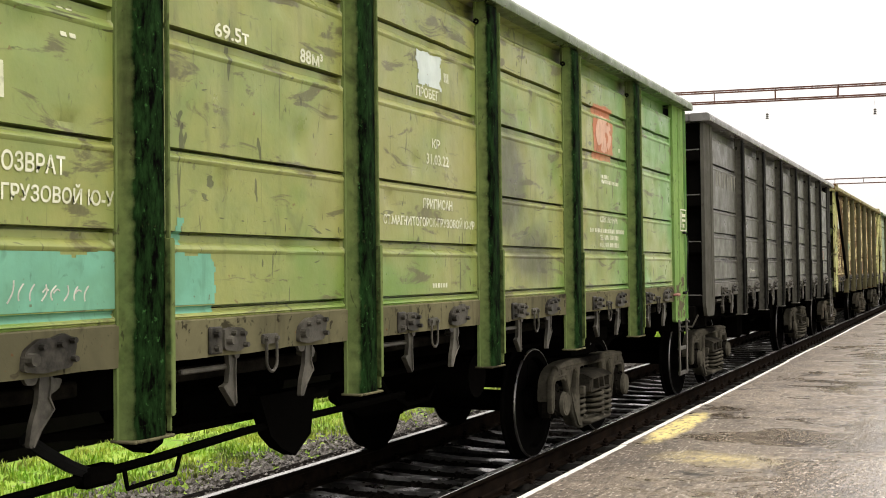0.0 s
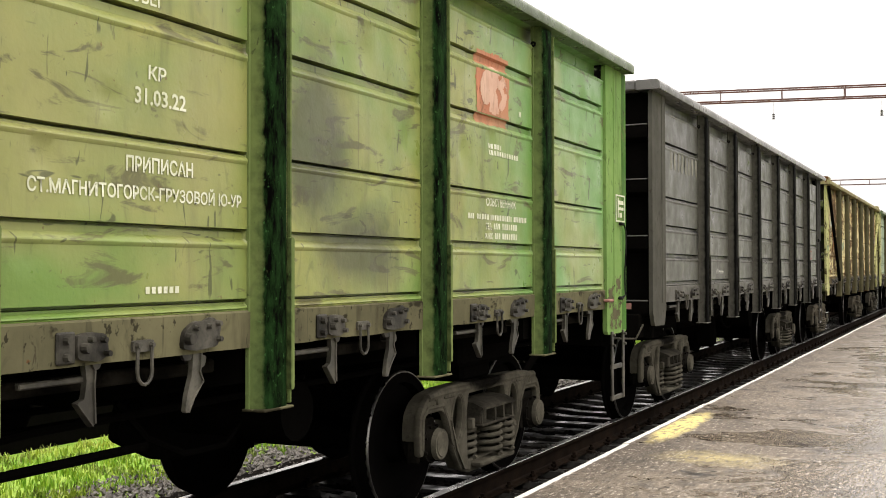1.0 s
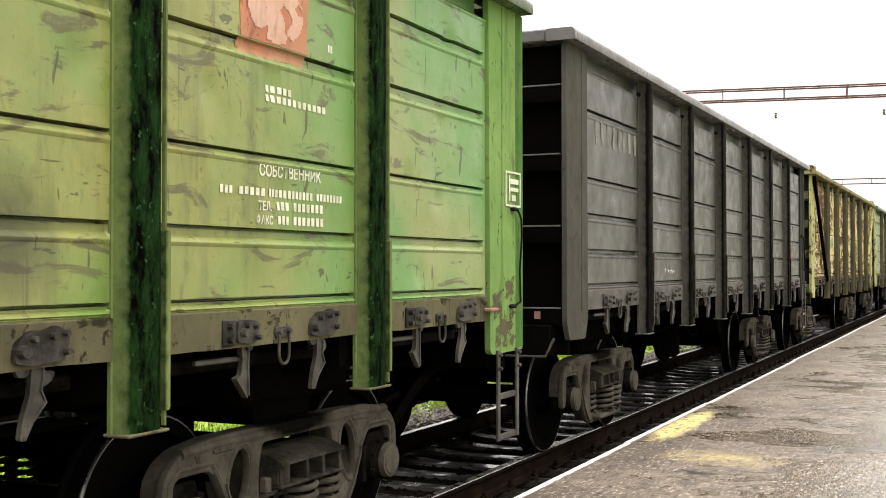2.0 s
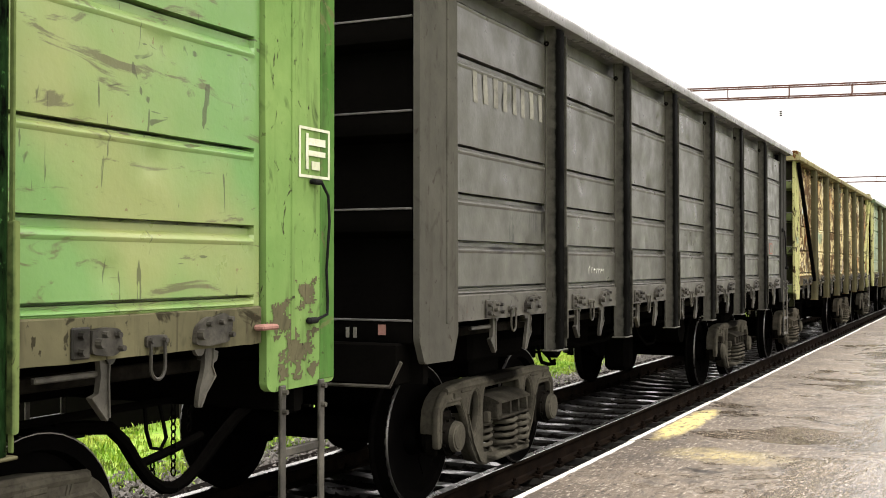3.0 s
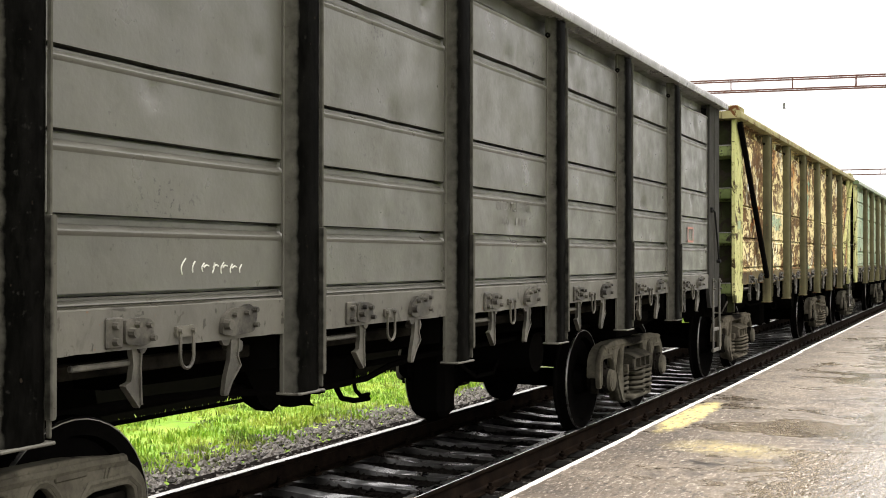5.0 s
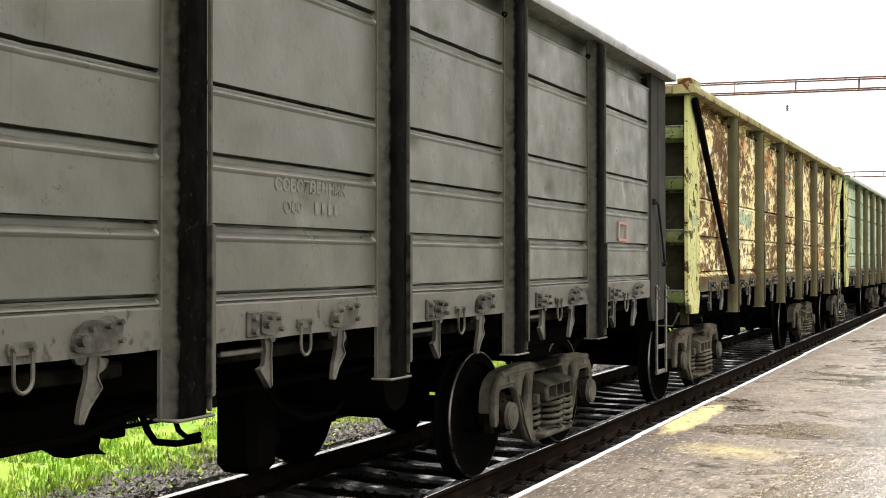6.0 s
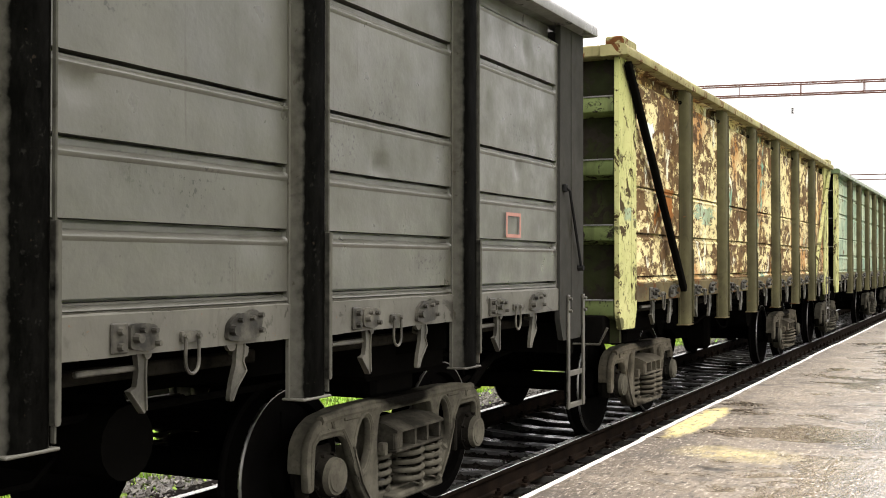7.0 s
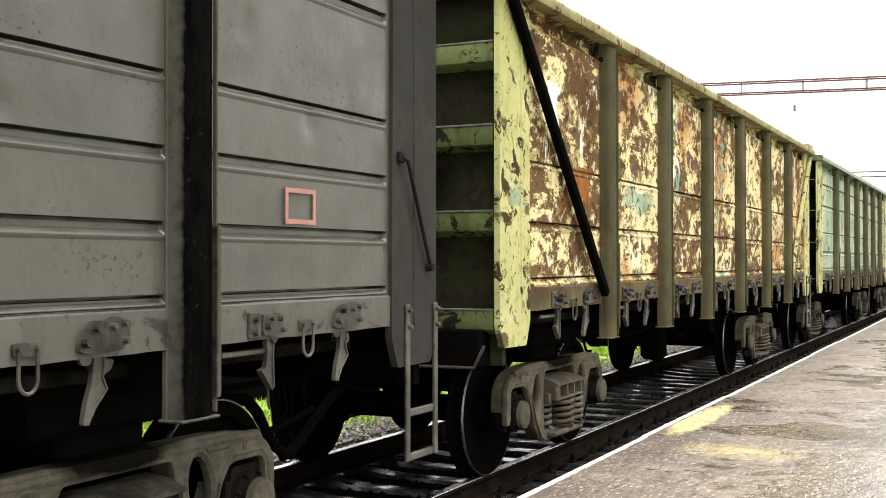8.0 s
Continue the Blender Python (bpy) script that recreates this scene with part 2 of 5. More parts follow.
# near-black base puts the shade under the wagons into the colour
M_UNDER = dirty_iron("dark_shaded_iron", (0.0032, 0.003, 0.0026), (0.006, 0.0055, 0.005), 0.95, 0.4, spec=0.01)
M_CAST = dirty_iron("dusty_cast_steel", (0.062, 0.057, 0.044), (0.125, 0.116, 0.09), 0.7, 0.9, stains=(dark_middle,))
# darker copy of the cast steel, with the recesses' shade in its colour
M_CAST_DARK = dirty_iron("shaded_cast_steel", (0.004, 0.0037, 0.003), (0.035, 0.031, 0.025), 0.8, 0.5)
M_CAST_TAN = dirty_iron("rusty_dusty_steel", (0.075, 0.066, 0.050), (0.17, 0.152, 0.115), 0.7, 0.8, stains=(dark_middle,))
M_CAST_MID = dirty_iron("mid_dusty_steel", (0.022, 0.02, 0.016), (0.095, 0.087, 0.068), 0.65, 0.8)
M_LATCH = dirty_iron("greasy_latch_steel", (0.012, 0.011, 0.009), (0.105, 0.098, 0.08), 0.5, 0.9, spec=0.2)
# wheel colour lowered to include the shade behind the bogie frames
M_WHEEL = dirty_iron("shaded_wheel_steel", (0.0028, 0.0026, 0.0024), (0.006, 0.0054, 0.0048), 0.7, 0.4, spec=0.015)
M_FAINT = dirty_iron("worn_pale_lettering", (0.098, 0.095, 0.08), (0.066, 0.064, 0.053), 0.45, 0.8, spec=0.45)
M_TREAD = dirty_iron("polished_tread_steel", (0.20, 0.195, 0.185), (0.12, 0.115, 0.11), 0.35, 0.4, 1.0)
M_HOOK = dirty_iron("grey_hook_steel", (0.028, 0.026, 0.021), (0.12, 0.112, 0.09), 0.45, 0.85, spec=0.3)
M_WHITE = dirty_iron("white_stencil_paint", (0.68, 0.69, 0.56), (0.42, 0.44, 0.28), 0.6, 0.85)
M_CHALK = dirty_iron("chalk", (0.52, 0.52, 0.46), (0.26, 0.26, 0.235), 0.9, 0.9)
M_CHALK_FAINT = dirty_iron("rubbed_chalk", (0.24, 0.235, 0.20), (0.10, 0.098, 0.085), 0.9, 1.0)
M_FIGURE = paint("pale_pink_paint", (0.60, 0.40, 0.31), (0.54, 0.28, 0.20), runs=0.2, scuffs=0.4)
M_RED = paint("faded_red_paint", (0.48, 0.19, 0.12), (0.44, 0.28, 0.17), runs=0.3, scuffs=0.5)
M_PALE = paint("white_overpaint", (0.62, 0.66, 0.62), (0.42, 0.52, 0.52), runs=0.1, scuffs=0.1)
M_PINK = dirty_iron("faded_red_outline", (0.34, 0.18, 0.15), (0.2, 0.12, 0.1), 0.7, 0.6)
M_CABLE = dirty_iron("black_rubber", (0.012, 0.012, 0.012), (0.03, 0.03, 0.03), 0.5, 0.4)
M_RAIL = dirty_iron("brown_rail_steel", (0.009, 0.0065, 0.005), (0.034, 0.023, 0.016), 0.6, 0.6)
M_RAILTOP = dirty_iron("worn_rail_head", (0.50, 0.49, 0.47), (0.35, 0.34, 0.32), 0.3, 0.5, 1.0)
M_GANTRY = dirty_iron("red_brown_gantry_paint", (0.10, 0.045, 0.038), (0.075, 0.052, 0.046), 0.6, 0.5)
M_INSULATOR = dirty_iron("brown_insulator", (0.05, 0.045, 0.045), (0.08, 0.075, 0.07), 0.3, 0.3)


def sleeper_material():
    n = Nodes("wet_concrete", spec=0.3).own()
    c = n.mix(n.step(n.noise(4, 5), 0.35, 0.7), (0.042, 0.04, 0.036), (0.008, 0.0075, 0.007))
    return n.done(c, n.step(n.noise(4, 4), 0.40, 0.58, 0.12, 0.62), n.noise(40, 4), 0.2, 0.003)


def stone_material(name, low, high, dirt, spec):
    n = Nodes(name, spec=spec)
    g = n.add("ShaderNodeNewGeometry").outputs["Random Per Island"]
    c = n.mix(g, low, high)
    c = n.mix(n.step(n.noise(14, 4), 0.4, 0.7, 0, 0.5), c, dirt)
    return n.done(c, 0.55, n.noise(60, 3), 0.3, 0.004)


def grass_material():
    n = Nodes("young_grass", rough=0.5)
    g = n.add("ShaderNodeNewGeometry").outputs["Random Per Island"]
    c = n.mix(g, (0.14, 0.34, 0.02), (0.38, 0.52, 0.06))
    c = n.mix(n.step(n.noise(1.2, 3), 0.45, 0.65, 0, 0.6), c, (0.50, 0.50, 0.10))
    c = n.mix(n.step(n.noise(2.6, 5, 0.6), 0.5, 0.64, 0, 0.8), c, (0.075, 0.085, 0.022))
    n.b.inputs["Transmission Weight"].default_value = 0.0
    return n.done(c)


def ground_material():
    n = Nodes("grassy_soil", rough=0.9)
    c = n.mix(n.step(n.noise(1.6, 5), 0.4, 0.62), (0.18, 0.34, 0.03), (0.30, 0.42, 0.06))
    c = n.mix(n.step(n.noise(7, 5), 0.58, 0.7), c, (0.10, 0.09, 0.055))
    return n.done(c, 0.9, n.noise(20, 5), 0.6, 0.04)


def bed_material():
    n = Nodes("shaded_ballast_bed", rough=0.8, spec=0.04)
    # near-black mix carries the shade that lies under the train
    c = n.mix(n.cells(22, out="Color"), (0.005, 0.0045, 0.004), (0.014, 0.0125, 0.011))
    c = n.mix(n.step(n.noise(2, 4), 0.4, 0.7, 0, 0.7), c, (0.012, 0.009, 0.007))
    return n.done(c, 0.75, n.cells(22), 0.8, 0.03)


def asphalt_material():
    n = Nodes("wet_asphalt")
    c = n.mix(n.step(n.noise(0.9, 6, 0.6), 0.36, 0.66), (0.085, 0.066, 0.048), (0.20, 0.163, 0.122))
    long = n.stretch((1.0, 0.3, 1))
    c = n.mix(n.step(n.noise(26, 5, 0.75, at=long), 0.50, 0.64, 0, 0.85), c, (0.03, 0.024, 0.018))
    # pale specks paint the wet surface's glitter into the colour
    c = n.mix(n.step(n.noise(48, 4, 0.7, at=n.stretch((1.0, 0.3, 1), shift=(5, 2, 0))), 0.55, 0.65, 0, 0.9), c, (0.46, 0.41, 0.34))
    c = n.mix(n.step(n.noise(6, 6, 0.7, at=n.stretch((0.8, 0.6, 1))), 0.52, 0.64, 0, 0.6), c, (0.055, 0.046, 0.037))
    dark = n.step(n.noise(2.3, 6, 0.7, at=n.stretch((0.6, 1.2, 1)), warp=0.8), 0.60, 0.65)
    c = n.mix(n.math("MULTIPLY", dark, 0.9), c, (0.016, 0.013, 0.010))
    crumbs = n.math("MULTIPLY", n.step(n.noise(11, 3, 0.6, at=n.stretch((1.0, 0.55, 1), shift=(3, 3, 0))), 0.66, 0.69), 0.95)
    c = n.mix(crumbs, c, (0.018, 0.014, 0.010))
    sand = n.math("MAXIMUM", n.blob((1.93, 10.25, 0.217), (0.16, 1.25, 1.0), 0.22, 4.0, 0.4),
                  n.math("MULTIPLY", n.blob((2.62, 8.6, 0.217), (0.60, 0.36, 1.0), 0.5, 5.0, 0.8), 0.38))
    sand = n.math("MULTIPLY", sand, n.step(n.noise(24, 4, 0.7, at=long), 0.36, 0.5))
    c = n.mix(sand, c, n.mix(n.noise(40, 3), (0.80, 0.66, 0.27), (0.50, 0.41, 0.15)))
    x = n.add("ShaderNodeSeparateXYZ")
    n.link(n.co, x.inputs[0])
    fall = n.step(x.outputs[0], 2.0, 4.2, -0.06, 0.22)
    pool = n.step(n.math("ADD", n.noise(1.4, 7, 0.65, at=n.stretch((0.7, 0.9, 1), shift=(0.4, 0.2, 0)), warp=0.4), fall), 0.47, 0.58)
    pool = n.math("MULTIPLY", pool, n.step(sand, 0.0, 0.5, 1.0, 0.0))
    rough = n.math("ADD", n.step(pool, 0, 1, 0.55, 0.09), n.math("MULTIPLY", n.noise(15, 4, at=long), 0.14))
    h = n.math("ADD", n.math("MULTIPLY", n.noise(45, 3, at=long), 0.7), n.math("MULTIPLY", n.noise(9, 5, at=long), 1.4))
    h = n.math("MULTIPLY", h, n.step(pool, 0, 1, 1.0, 0.5))
    return n.done(c, rough, h, 0.8, 0.016)


def edge_material():
    n = Nodes("worn_white_edge_paint", spec=0.3)
    x = n.add("ShaderNodeSeparateXYZ")
    n.link(n.co, x.inputs[0])
    info = n.add("ShaderNodeObjectInfo").outputs["Random"]
    n.own()
    rim = n.math("ADD", x.outputs[0], n.math("MULTIPLY", n.noise(5, 6, 0.7), 0.05))
    bare = n.math("MAXIMUM", n.step(rim, 1.824, 1.83), n.step(n.noise(7, 6, 0.7), 0.60, 0.64))
    c = n.mix(bare, n.mix(n.noise(30, 3), (0.85, 0.84, 0.80), (0.62, 0.60, 0.55)), n.mix(info, (0.10, 0.085, 0.068), (0.14, 0.12, 0.095)))
    return n.done(c, 0.55, n.noise(40, 4), 0.3, 0.004)


M_SLEEPER, M_GRASS, M_GROUND = sleeper_material(), grass_material(), ground_material()
M_STONE = stone_material("ballast_stone", (0.03, 0.025, 0.02), (0.24, 0.22, 0.195), (0.05, 0.038, 0.026), 0.4)
# darker copy of M_STONE: the train's shade is in the stone colour
M_STONE_SHADED = stone_material("shaded_ballast_stone", (0.004, 0.0035, 0.003), (0.014, 0.012, 0.010), (0.006, 0.005, 0.004), 0.015)
M_BED, M_ASPHALT, M_EDGE = bed_material(), asphalt_material(), edge_material()


# ---- mesh tools ----
def finish(bm, name, material, sharp=35):
    me = bpy.data.meshes.new(name)
    bmesh.ops.recalc_face_normals(bm, faces=bm.faces)
    bm.to_mesh(me)
    bm.free()
    me.materials.append(material)
    if sharp:
        me.polygons.foreach_set("use_smooth", [True] * len(me.polygons))
        me.set_sharp_from_angle(angle=radians(sharp))
    return me


def part(name, bm, material, parent, label="", at=None, sharp=35):
    """Links a bmesh, or a mesh, as one part under a thing or a part."""
    me = finish(bm, name, material, sharp) if isinstance(bm, bmesh.types.BMesh) else bm
    ob = new(name, me)
    ob.parent = parent
    if at is not None:
        ob.matrix_basis = at
    return tagged(ob, label)


def thing(name, at, label, category, group="", kind=""):
    ob = new(name)
    ob.empty_display_size = 0.2
    ob.matrix_basis = at
    return tagged(ob, label, category, group, kind)


def box(bm, x0, x1, y0, y1, z0, z1, bevel=0.0, m=None):
    r = bmesh.ops.create_cube(bm, size=1)
    mat = Matrix.LocRotScale(((x0 + x1) / 2, (y0 + y1) / 2, (z0 + z1) / 2), None, (x1 - x0, y1 - y0, z1 - z0))
    bmesh.ops.transform(bm, matrix=(m @ mat) if m else mat, verts=r["verts"])
    if bevel:
        edges = {e for v in r["verts"] for e in v.link_edges}
        bmesh.ops.bevel(bm, geom=list(edges), offset=bevel, segments=1, affect="EDGES")
    return bm


def rod(bm, a, b, r, r2=None, n=10):
    a, b = Vector(a), Vector(b)
    m = Matrix.Translation((a + b) / 2) @ (b - a).to_track_quat("Z", "Y").to_matrix().to_4x4()
    bmesh.ops.create_cone(bm, cap_ends=True, segments=n, radius1=r, radius2=r if r2 is None else r2, depth=(b - a).length, matrix=m)
    return bm


def tube(bm, pts, r, n=6, closed=False):
    """A round bar along a line of points."""
    pts = [Vector(p) for p in pts]
    rings = []
    for i, p in enumerate(pts):
        d = (pts[(i + 1) % len(pts)] - pts[i - 1]) if closed or 0 < i < len(pts) - 1 else (pts[1] - pts[0] if i == 0 else pts[-1] - pts[-2])
        q = d.normalized().to_track_quat("Z", "Y") if d.length > 1e-9 else Matrix.Identity(3).to_quaternion()
        rings.append((p, q))
    verts = []
    up = None
    for p, q in rings:
        d = q @ Vector((0, 0, 1))
        side = (up - d * up.dot(d)) if up is not None else q @ Vector((1, 0, 0))
        side = side.normalized() if side.length > 1e-6 else q @ Vector((1, 0, 0))
        up = side
        other = d.cross(side)
        verts.append([bm.verts.new(p + r * (math.cos(a) * side + math.sin(a) * other)) for a in [2 * math.pi * k / n for k in range(n)]])
    last = len(verts) if closed else len(verts) - 1
    for i in range(last):
        u, v = verts[i], verts[(i + 1) % len(verts)]
        for k in range(n):
            bm.faces.new((u[k], u[(k + 1) % n], v[(k + 1) % n], v[k]))
    if not closed:
        bm.faces.new(verts[0][::-1])
        bm.faces.new(verts[-1])
    return bm


def prism(bm, outline, axis, lo, hi):
    """A closed outline of pairs pushed along an axis: 'x' takes (y, z), 'y' takes (x, z), 'z' takes (x, y)."""
    def at(p, k):
        return {"x": (k, p[0], p[1]), "y": (p[0], k, p[1]), "z": (p[0], p[1], k)}[axis]
    a = [bm.verts.new(at(p, lo)) for p in outline]
    b = [bm.verts.new(at(p, hi)) for p in outline]
    bm.faces.new(a)
    bm.faces.new(b[::-1])
    for i in range(len(a)):
        j = (i + 1) % len(a)
        bm.faces.new((a[i], a[j], b[j], b[i]))
    return bm


def plate_with_holes(outlines, thick, bevel, resolution=3):
    """A flat casting from an outer outline and holes, in (y, z), thick along x; rounded rims."""
    cu = bpy.data.curves.new("casting", "CURVE")
    cu.dimensions, cu.fill_mode, cu.extrude, cu.bevel_depth, cu.bevel_resolution = "2D", "BOTH", thick / 2 - bevel, bevel, 1
    for pts in outlines:
        sp = cu.splines.new("POLY")
        sp.points.add(len(pts) - 1)
        for q, p in zip(sp.points, pts):
            q.co = (p[0], p[1], 0, 1)
        sp.use_cyclic_u = True
    ob = bpy.data.objects.new("casting", cu)
    me = bpy.data.meshes.new_from_object(ob)
    bm = bmesh.new()
    bm.from_mesh(me)
    bpy.data.objects.remove(ob)
    bpy.data.meshes.remove(me)
    bmesh.ops.transform(bm, matrix=Matrix(((0, 0, 1, 0), (1, 0, 0, 0), (0, 1, 0, 0), (0, 0, 0, 1))), verts=bm.verts)
    return bm


def round_outline(pts, r, n=3):
    """An outline with its corners rounded."""
    out = []
    for i, p in enumerate(pts):
        a, b, c = Vector(pts[i - 1]), Vector(p), Vector(pts[(i + 1) % len(pts)])
        k = min(r, (a - b).length * 0.45, (c - b).length * 0.45)
        s, e = b + (a - b).normalized() * k, b + (c - b).normalized() * k
        for j in range(n + 1):
            t = j / n
            out.append(tuple((1 - t) ** 2 * s + 2 * t * (1 - t) * b + t * t * e))
    return out


def letters(text, height, width, material_name="letters"):
    """Flat letters of the built-in font, scaled to a height and a width, origin at their lower left; in (y, z), facing +x."""
    cu = bpy.data.curves.new("letters", "FONT")
    cu.body = text
    cu.resolution_u = 2
    cu.offset = 0.02
    ob = bpy.data.objects.new("letters", cu)
    me = bpy.data.meshes.new_from_object(ob)
    bpy.data.objects.remove(ob)
    bm = bmesh.new()
    bm.from_mesh(me)
    bpy.data.meshes.remove(me)
    xs, ys = [v.co.x for v in bm.verts], [v.co.y for v in bm.verts]
    x0, y0 = min(xs), 0.0
    sx, sy = width / (max(xs) - x0), height / max(ys)
    for v in bm.verts:
        v.co = (0, (v.co.x - x0) * sx, (v.co.y - y0) * sy)
    return bm


# ---- ground, track and platform ----
def ground():
    bm = bmesh.new()
    xs = [-900, -300, -120, -60, -30, -16, -10, -7, -5, -4, -3, -2.4, -1.9, 1.75, 9, 30, 120, 900]
    ys = [-900, -300, -80, -20] + [4 * k - 12 for k in range(26)] + [120, 180, 300, 900, 2500]
    grid = []
    for y in ys:
        row = []
        for x in xs:
            z = -0.36
            if x < -1.95:
                z = -0.30 + 0.05 * noise.noise((x, y * 0.4, 0)) + 0.12 * min(1, (-x - 2) / 8)
            row.append(bm.verts.new((x, y, z)))
        grid.append(row)
    for a, b in zip(grid, grid[1:]):
        for i in range(len(xs) - 1):
            bm.faces.new((a[i], a[i + 1], b[i + 1], b[i]))
    ob = new("ground", finish(bm, "ground", M_GROUND))
    tagged(ob, "grassy soil reaching away beyond the track", "ground", kind="structure")
    # wall added only to close the bright view under the wagons with black
    bm = bmesh.new()
    prism(bm, [(-4.9, -0.4), (-4.62, -0.4), (-4.66, 0.7), (-4.9, 0.7)], "y", -12, 150)
    tagged(new("wall_west", finish(bm, "wall_west", M_UNDER)), "added black wall that darkens the view under the wagons", "wall", kind="structure")
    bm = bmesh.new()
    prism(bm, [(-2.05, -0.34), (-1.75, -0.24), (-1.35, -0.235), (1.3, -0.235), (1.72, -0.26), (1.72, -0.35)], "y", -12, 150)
    tagged(new("track_bed", finish(bm, "track_bed", M_BED)), "crushed stone bed under the track, coloured dark for the train's shade", "track bed", kind="structure")


def scatter_stones(areas, material, label, seed):
    """Ballast stones joined into one mesh."""
    rng = np.random.default_rng(seed)
    base = np.array([(1, 0, 0), (-1, 0, 0), (0, 1, 0), (0, -1, 0), (0, 0, 1), (0, 0, -1)], float)
    tri = np.array([(0, 2, 4), (2, 1, 4), (1, 3, 4), (3, 0, 4), (2, 0, 5), (1, 2, 5), (3, 1, 5), (0, 3, 5)])
    spots = []
    for x0, x1, y0, y1, count, z in areas:
        spots.append(np.stack([rng.uniform(x0, x1, count), rng.uniform(y0, y1, count), np.full(count, z)], 1))
    p = np.concatenate(spots)
    p[:, 2] -= np.clip(-p[:, 0] - 1.5, 0, 1) * 0.05
    n = len(p)
    size = rng.uniform(0.018, 0.042, (n, 1, 1)) * rng.uniform(0.6, 1.3, (n, 6, 1))
    v = base[None] * size
    a = rng.uniform(0, 6.28, n)
    c, s = np.cos(a), np.sin(a)
    tilt = rng.uniform(-0.8, 0.8, n)
    ct, st = np.cos(tilt), np.sin(tilt)
    y2, z2 = v[:, :, 1] * ct[:, None] - v[:, :, 2] * st[:, None], v[:, :, 1] * st[:, None] + v[:, :, 2] * ct[:, None]
    x3, y3 = v[:, :, 0] * c[:, None] - y2 * s[:, None], v[:, :, 0] * s[:, None] + y2 * c[:, None]
    v = np.stack([x3, y3, z2 * 0.8], 2) + p[:, None, :]
    f = (tri[None] + 6 * np.arange(n)[:, None, None]).reshape(-1, 3)
    me = bpy.data.meshes.new("ballast")
    me.from_pydata(v.reshape(-1, 3).tolist(), [], f.tolist())
    me.materials.append(material)
    tagged(new("ballast", me), label, "ballast", kind="stuff")


def grow_grass():
    """Blades in tufts beyond the far rail, joined into one mesh."""
    rng = np.random.default_rng(8)
    tufts = 5200
    tx = -2.2 - 2.3 * rng.uniform(0, 1, tufts)
    ty = rng.uniform(3.0, 42.0, tufts)
    edge = np.array([noise.noise((x * 0.9, y * 0.7, 3.0)) for x, y in zip(tx, ty)])
    keep = (tx + 1.0 * edge < -2.33) & (edge > -0.33)
    tx, ty, edge = tx[keep], ty[keep], edge[keep]
    per = 13
    x = np.repeat(tx, per) + rng.normal(0, 0.06, len(tx) * per)
    y = np.repeat(ty, per) + rng.normal(0, 0.06, len(tx) * per)
    n = len(x)
    h = rng.uniform(0.03, 0.10, n) * np.repeat(1.0 + 0.5 * edge, per)
    a, lean = rng.uniform(0, 6.28, n), rng.uniform(0.0, 0.6, n)
    w = rng.uniform(0.006, 0.012, n)
    dx, dy = np.cos(a), np.sin(a)
    z0 = -0.31 + 0.12 * np.clip((-x - 2) / 8, 0, 1)
    side = np.stack([-dy * w, dx * w, np.zeros(n)], 1)
    root = np.stack([x, y, z0], 1)
    mid = root + np.stack([dx * h * lean * 0.35, dy * h * lean * 0.35, h * 0.6], 1)
    tip = root + np.stack([dx * h * lean, dy * h * lean, h], 1)
    v = np.stack([root - side, root + side, mid + side * 0.8, mid - side * 0.8, tip], 1).reshape(-1, 3)
    k = 5 * np.arange(n)
    faces = np.stack([k, k + 1, k + 2, k + 3], 1).tolist() + np.stack([k + 3, k + 2, k + 4], 1).tolist()
    me = bpy.data.meshes.new("grass")
    me.from_pydata(v.tolist(), [], faces)
    me.materials.append(M_GRASS)
    tagged(new("grass", me), "fresh green tufted grass beside the track", "grass", kind="stuff")


def rail(x, label):
    ob = thing("rail", pose(x, 0, 0), label, "rail", "rails", "structure")
    half = [(0.037, -0.004), (0.037, -0.03), (0.028, -0.043), (0.009, -0.052), (0.009, -0.145), (0.02, -0.158), (0.075, -0.168), (0.075, -0.18)]
    bm = bmesh.new()
    prism(bm, half + [(-a, b) for a, b in half[::-1]], "y", -12, 150)
    part("rail_body", bm, M_RAIL, ob, sharp=20)
    bm = bmesh.new()
    top = [(0.0335, 0.0), (0.036, -0.0035)]
    prism(bm, top + [(-a, b) for a, b in top[::-1]], "y", -12, 150)
    part("running_surface", bm, M_RAILTOP, ob, "bright worn running surface")


def sleepers():
    bm = bmesh.new()
    outline = [(-1.35, -0.2), (-1.35, -0.245), (1.35, -0.245), (1.35, -0.2), (0.98, -0.18), (0.62, -0.18), (0.3, -0.205), (-0.3, -0.205), (-0.62, -0.18), (-0.98, -0.18)]
    prism(bm, outline, "y", -0.085, 0.085)
    for v in bm.verts:
        if v.co.z < -0.22:
            v.co.y *= 1.25
    body = finish(bm, "sleeper", M_SLEEPER)
    bm = bmesh.new()
    box(bm, 0.05, 0.12, -0.05, 0.05, -0.182, -0.155, 0.006)
    rod(bm, (0.095, 0, -0.165), (0.095, 0, -0.10), 0.016, n=6)
    rod(bm, (0.095, 0, -0.145), (0.095, 0, -0.125), 0.028, n=6)
    clip = finish(bm, "rail_clip", M_RAIL)
    for k in range(120):
        y = 1.0 + 0.545 * k
        ob = tagged(new("sleeper", body), "wet grey concrete sleeper with bolted rail clips", "sleeper", "sleepers in the track", "")
        ob.matrix_basis = pose(0, y, 0, 0, 0, 0.6 * math.sin(k * 2.7))
        for s in (-1, 1):
            part("rail_clip", clip, None, ob, at=pose(0.797 * s, 0, 0))
            part("rail_clip", clip, None, ob, at=pose(0.797 * s, 0, 0, 0, 0, 180))


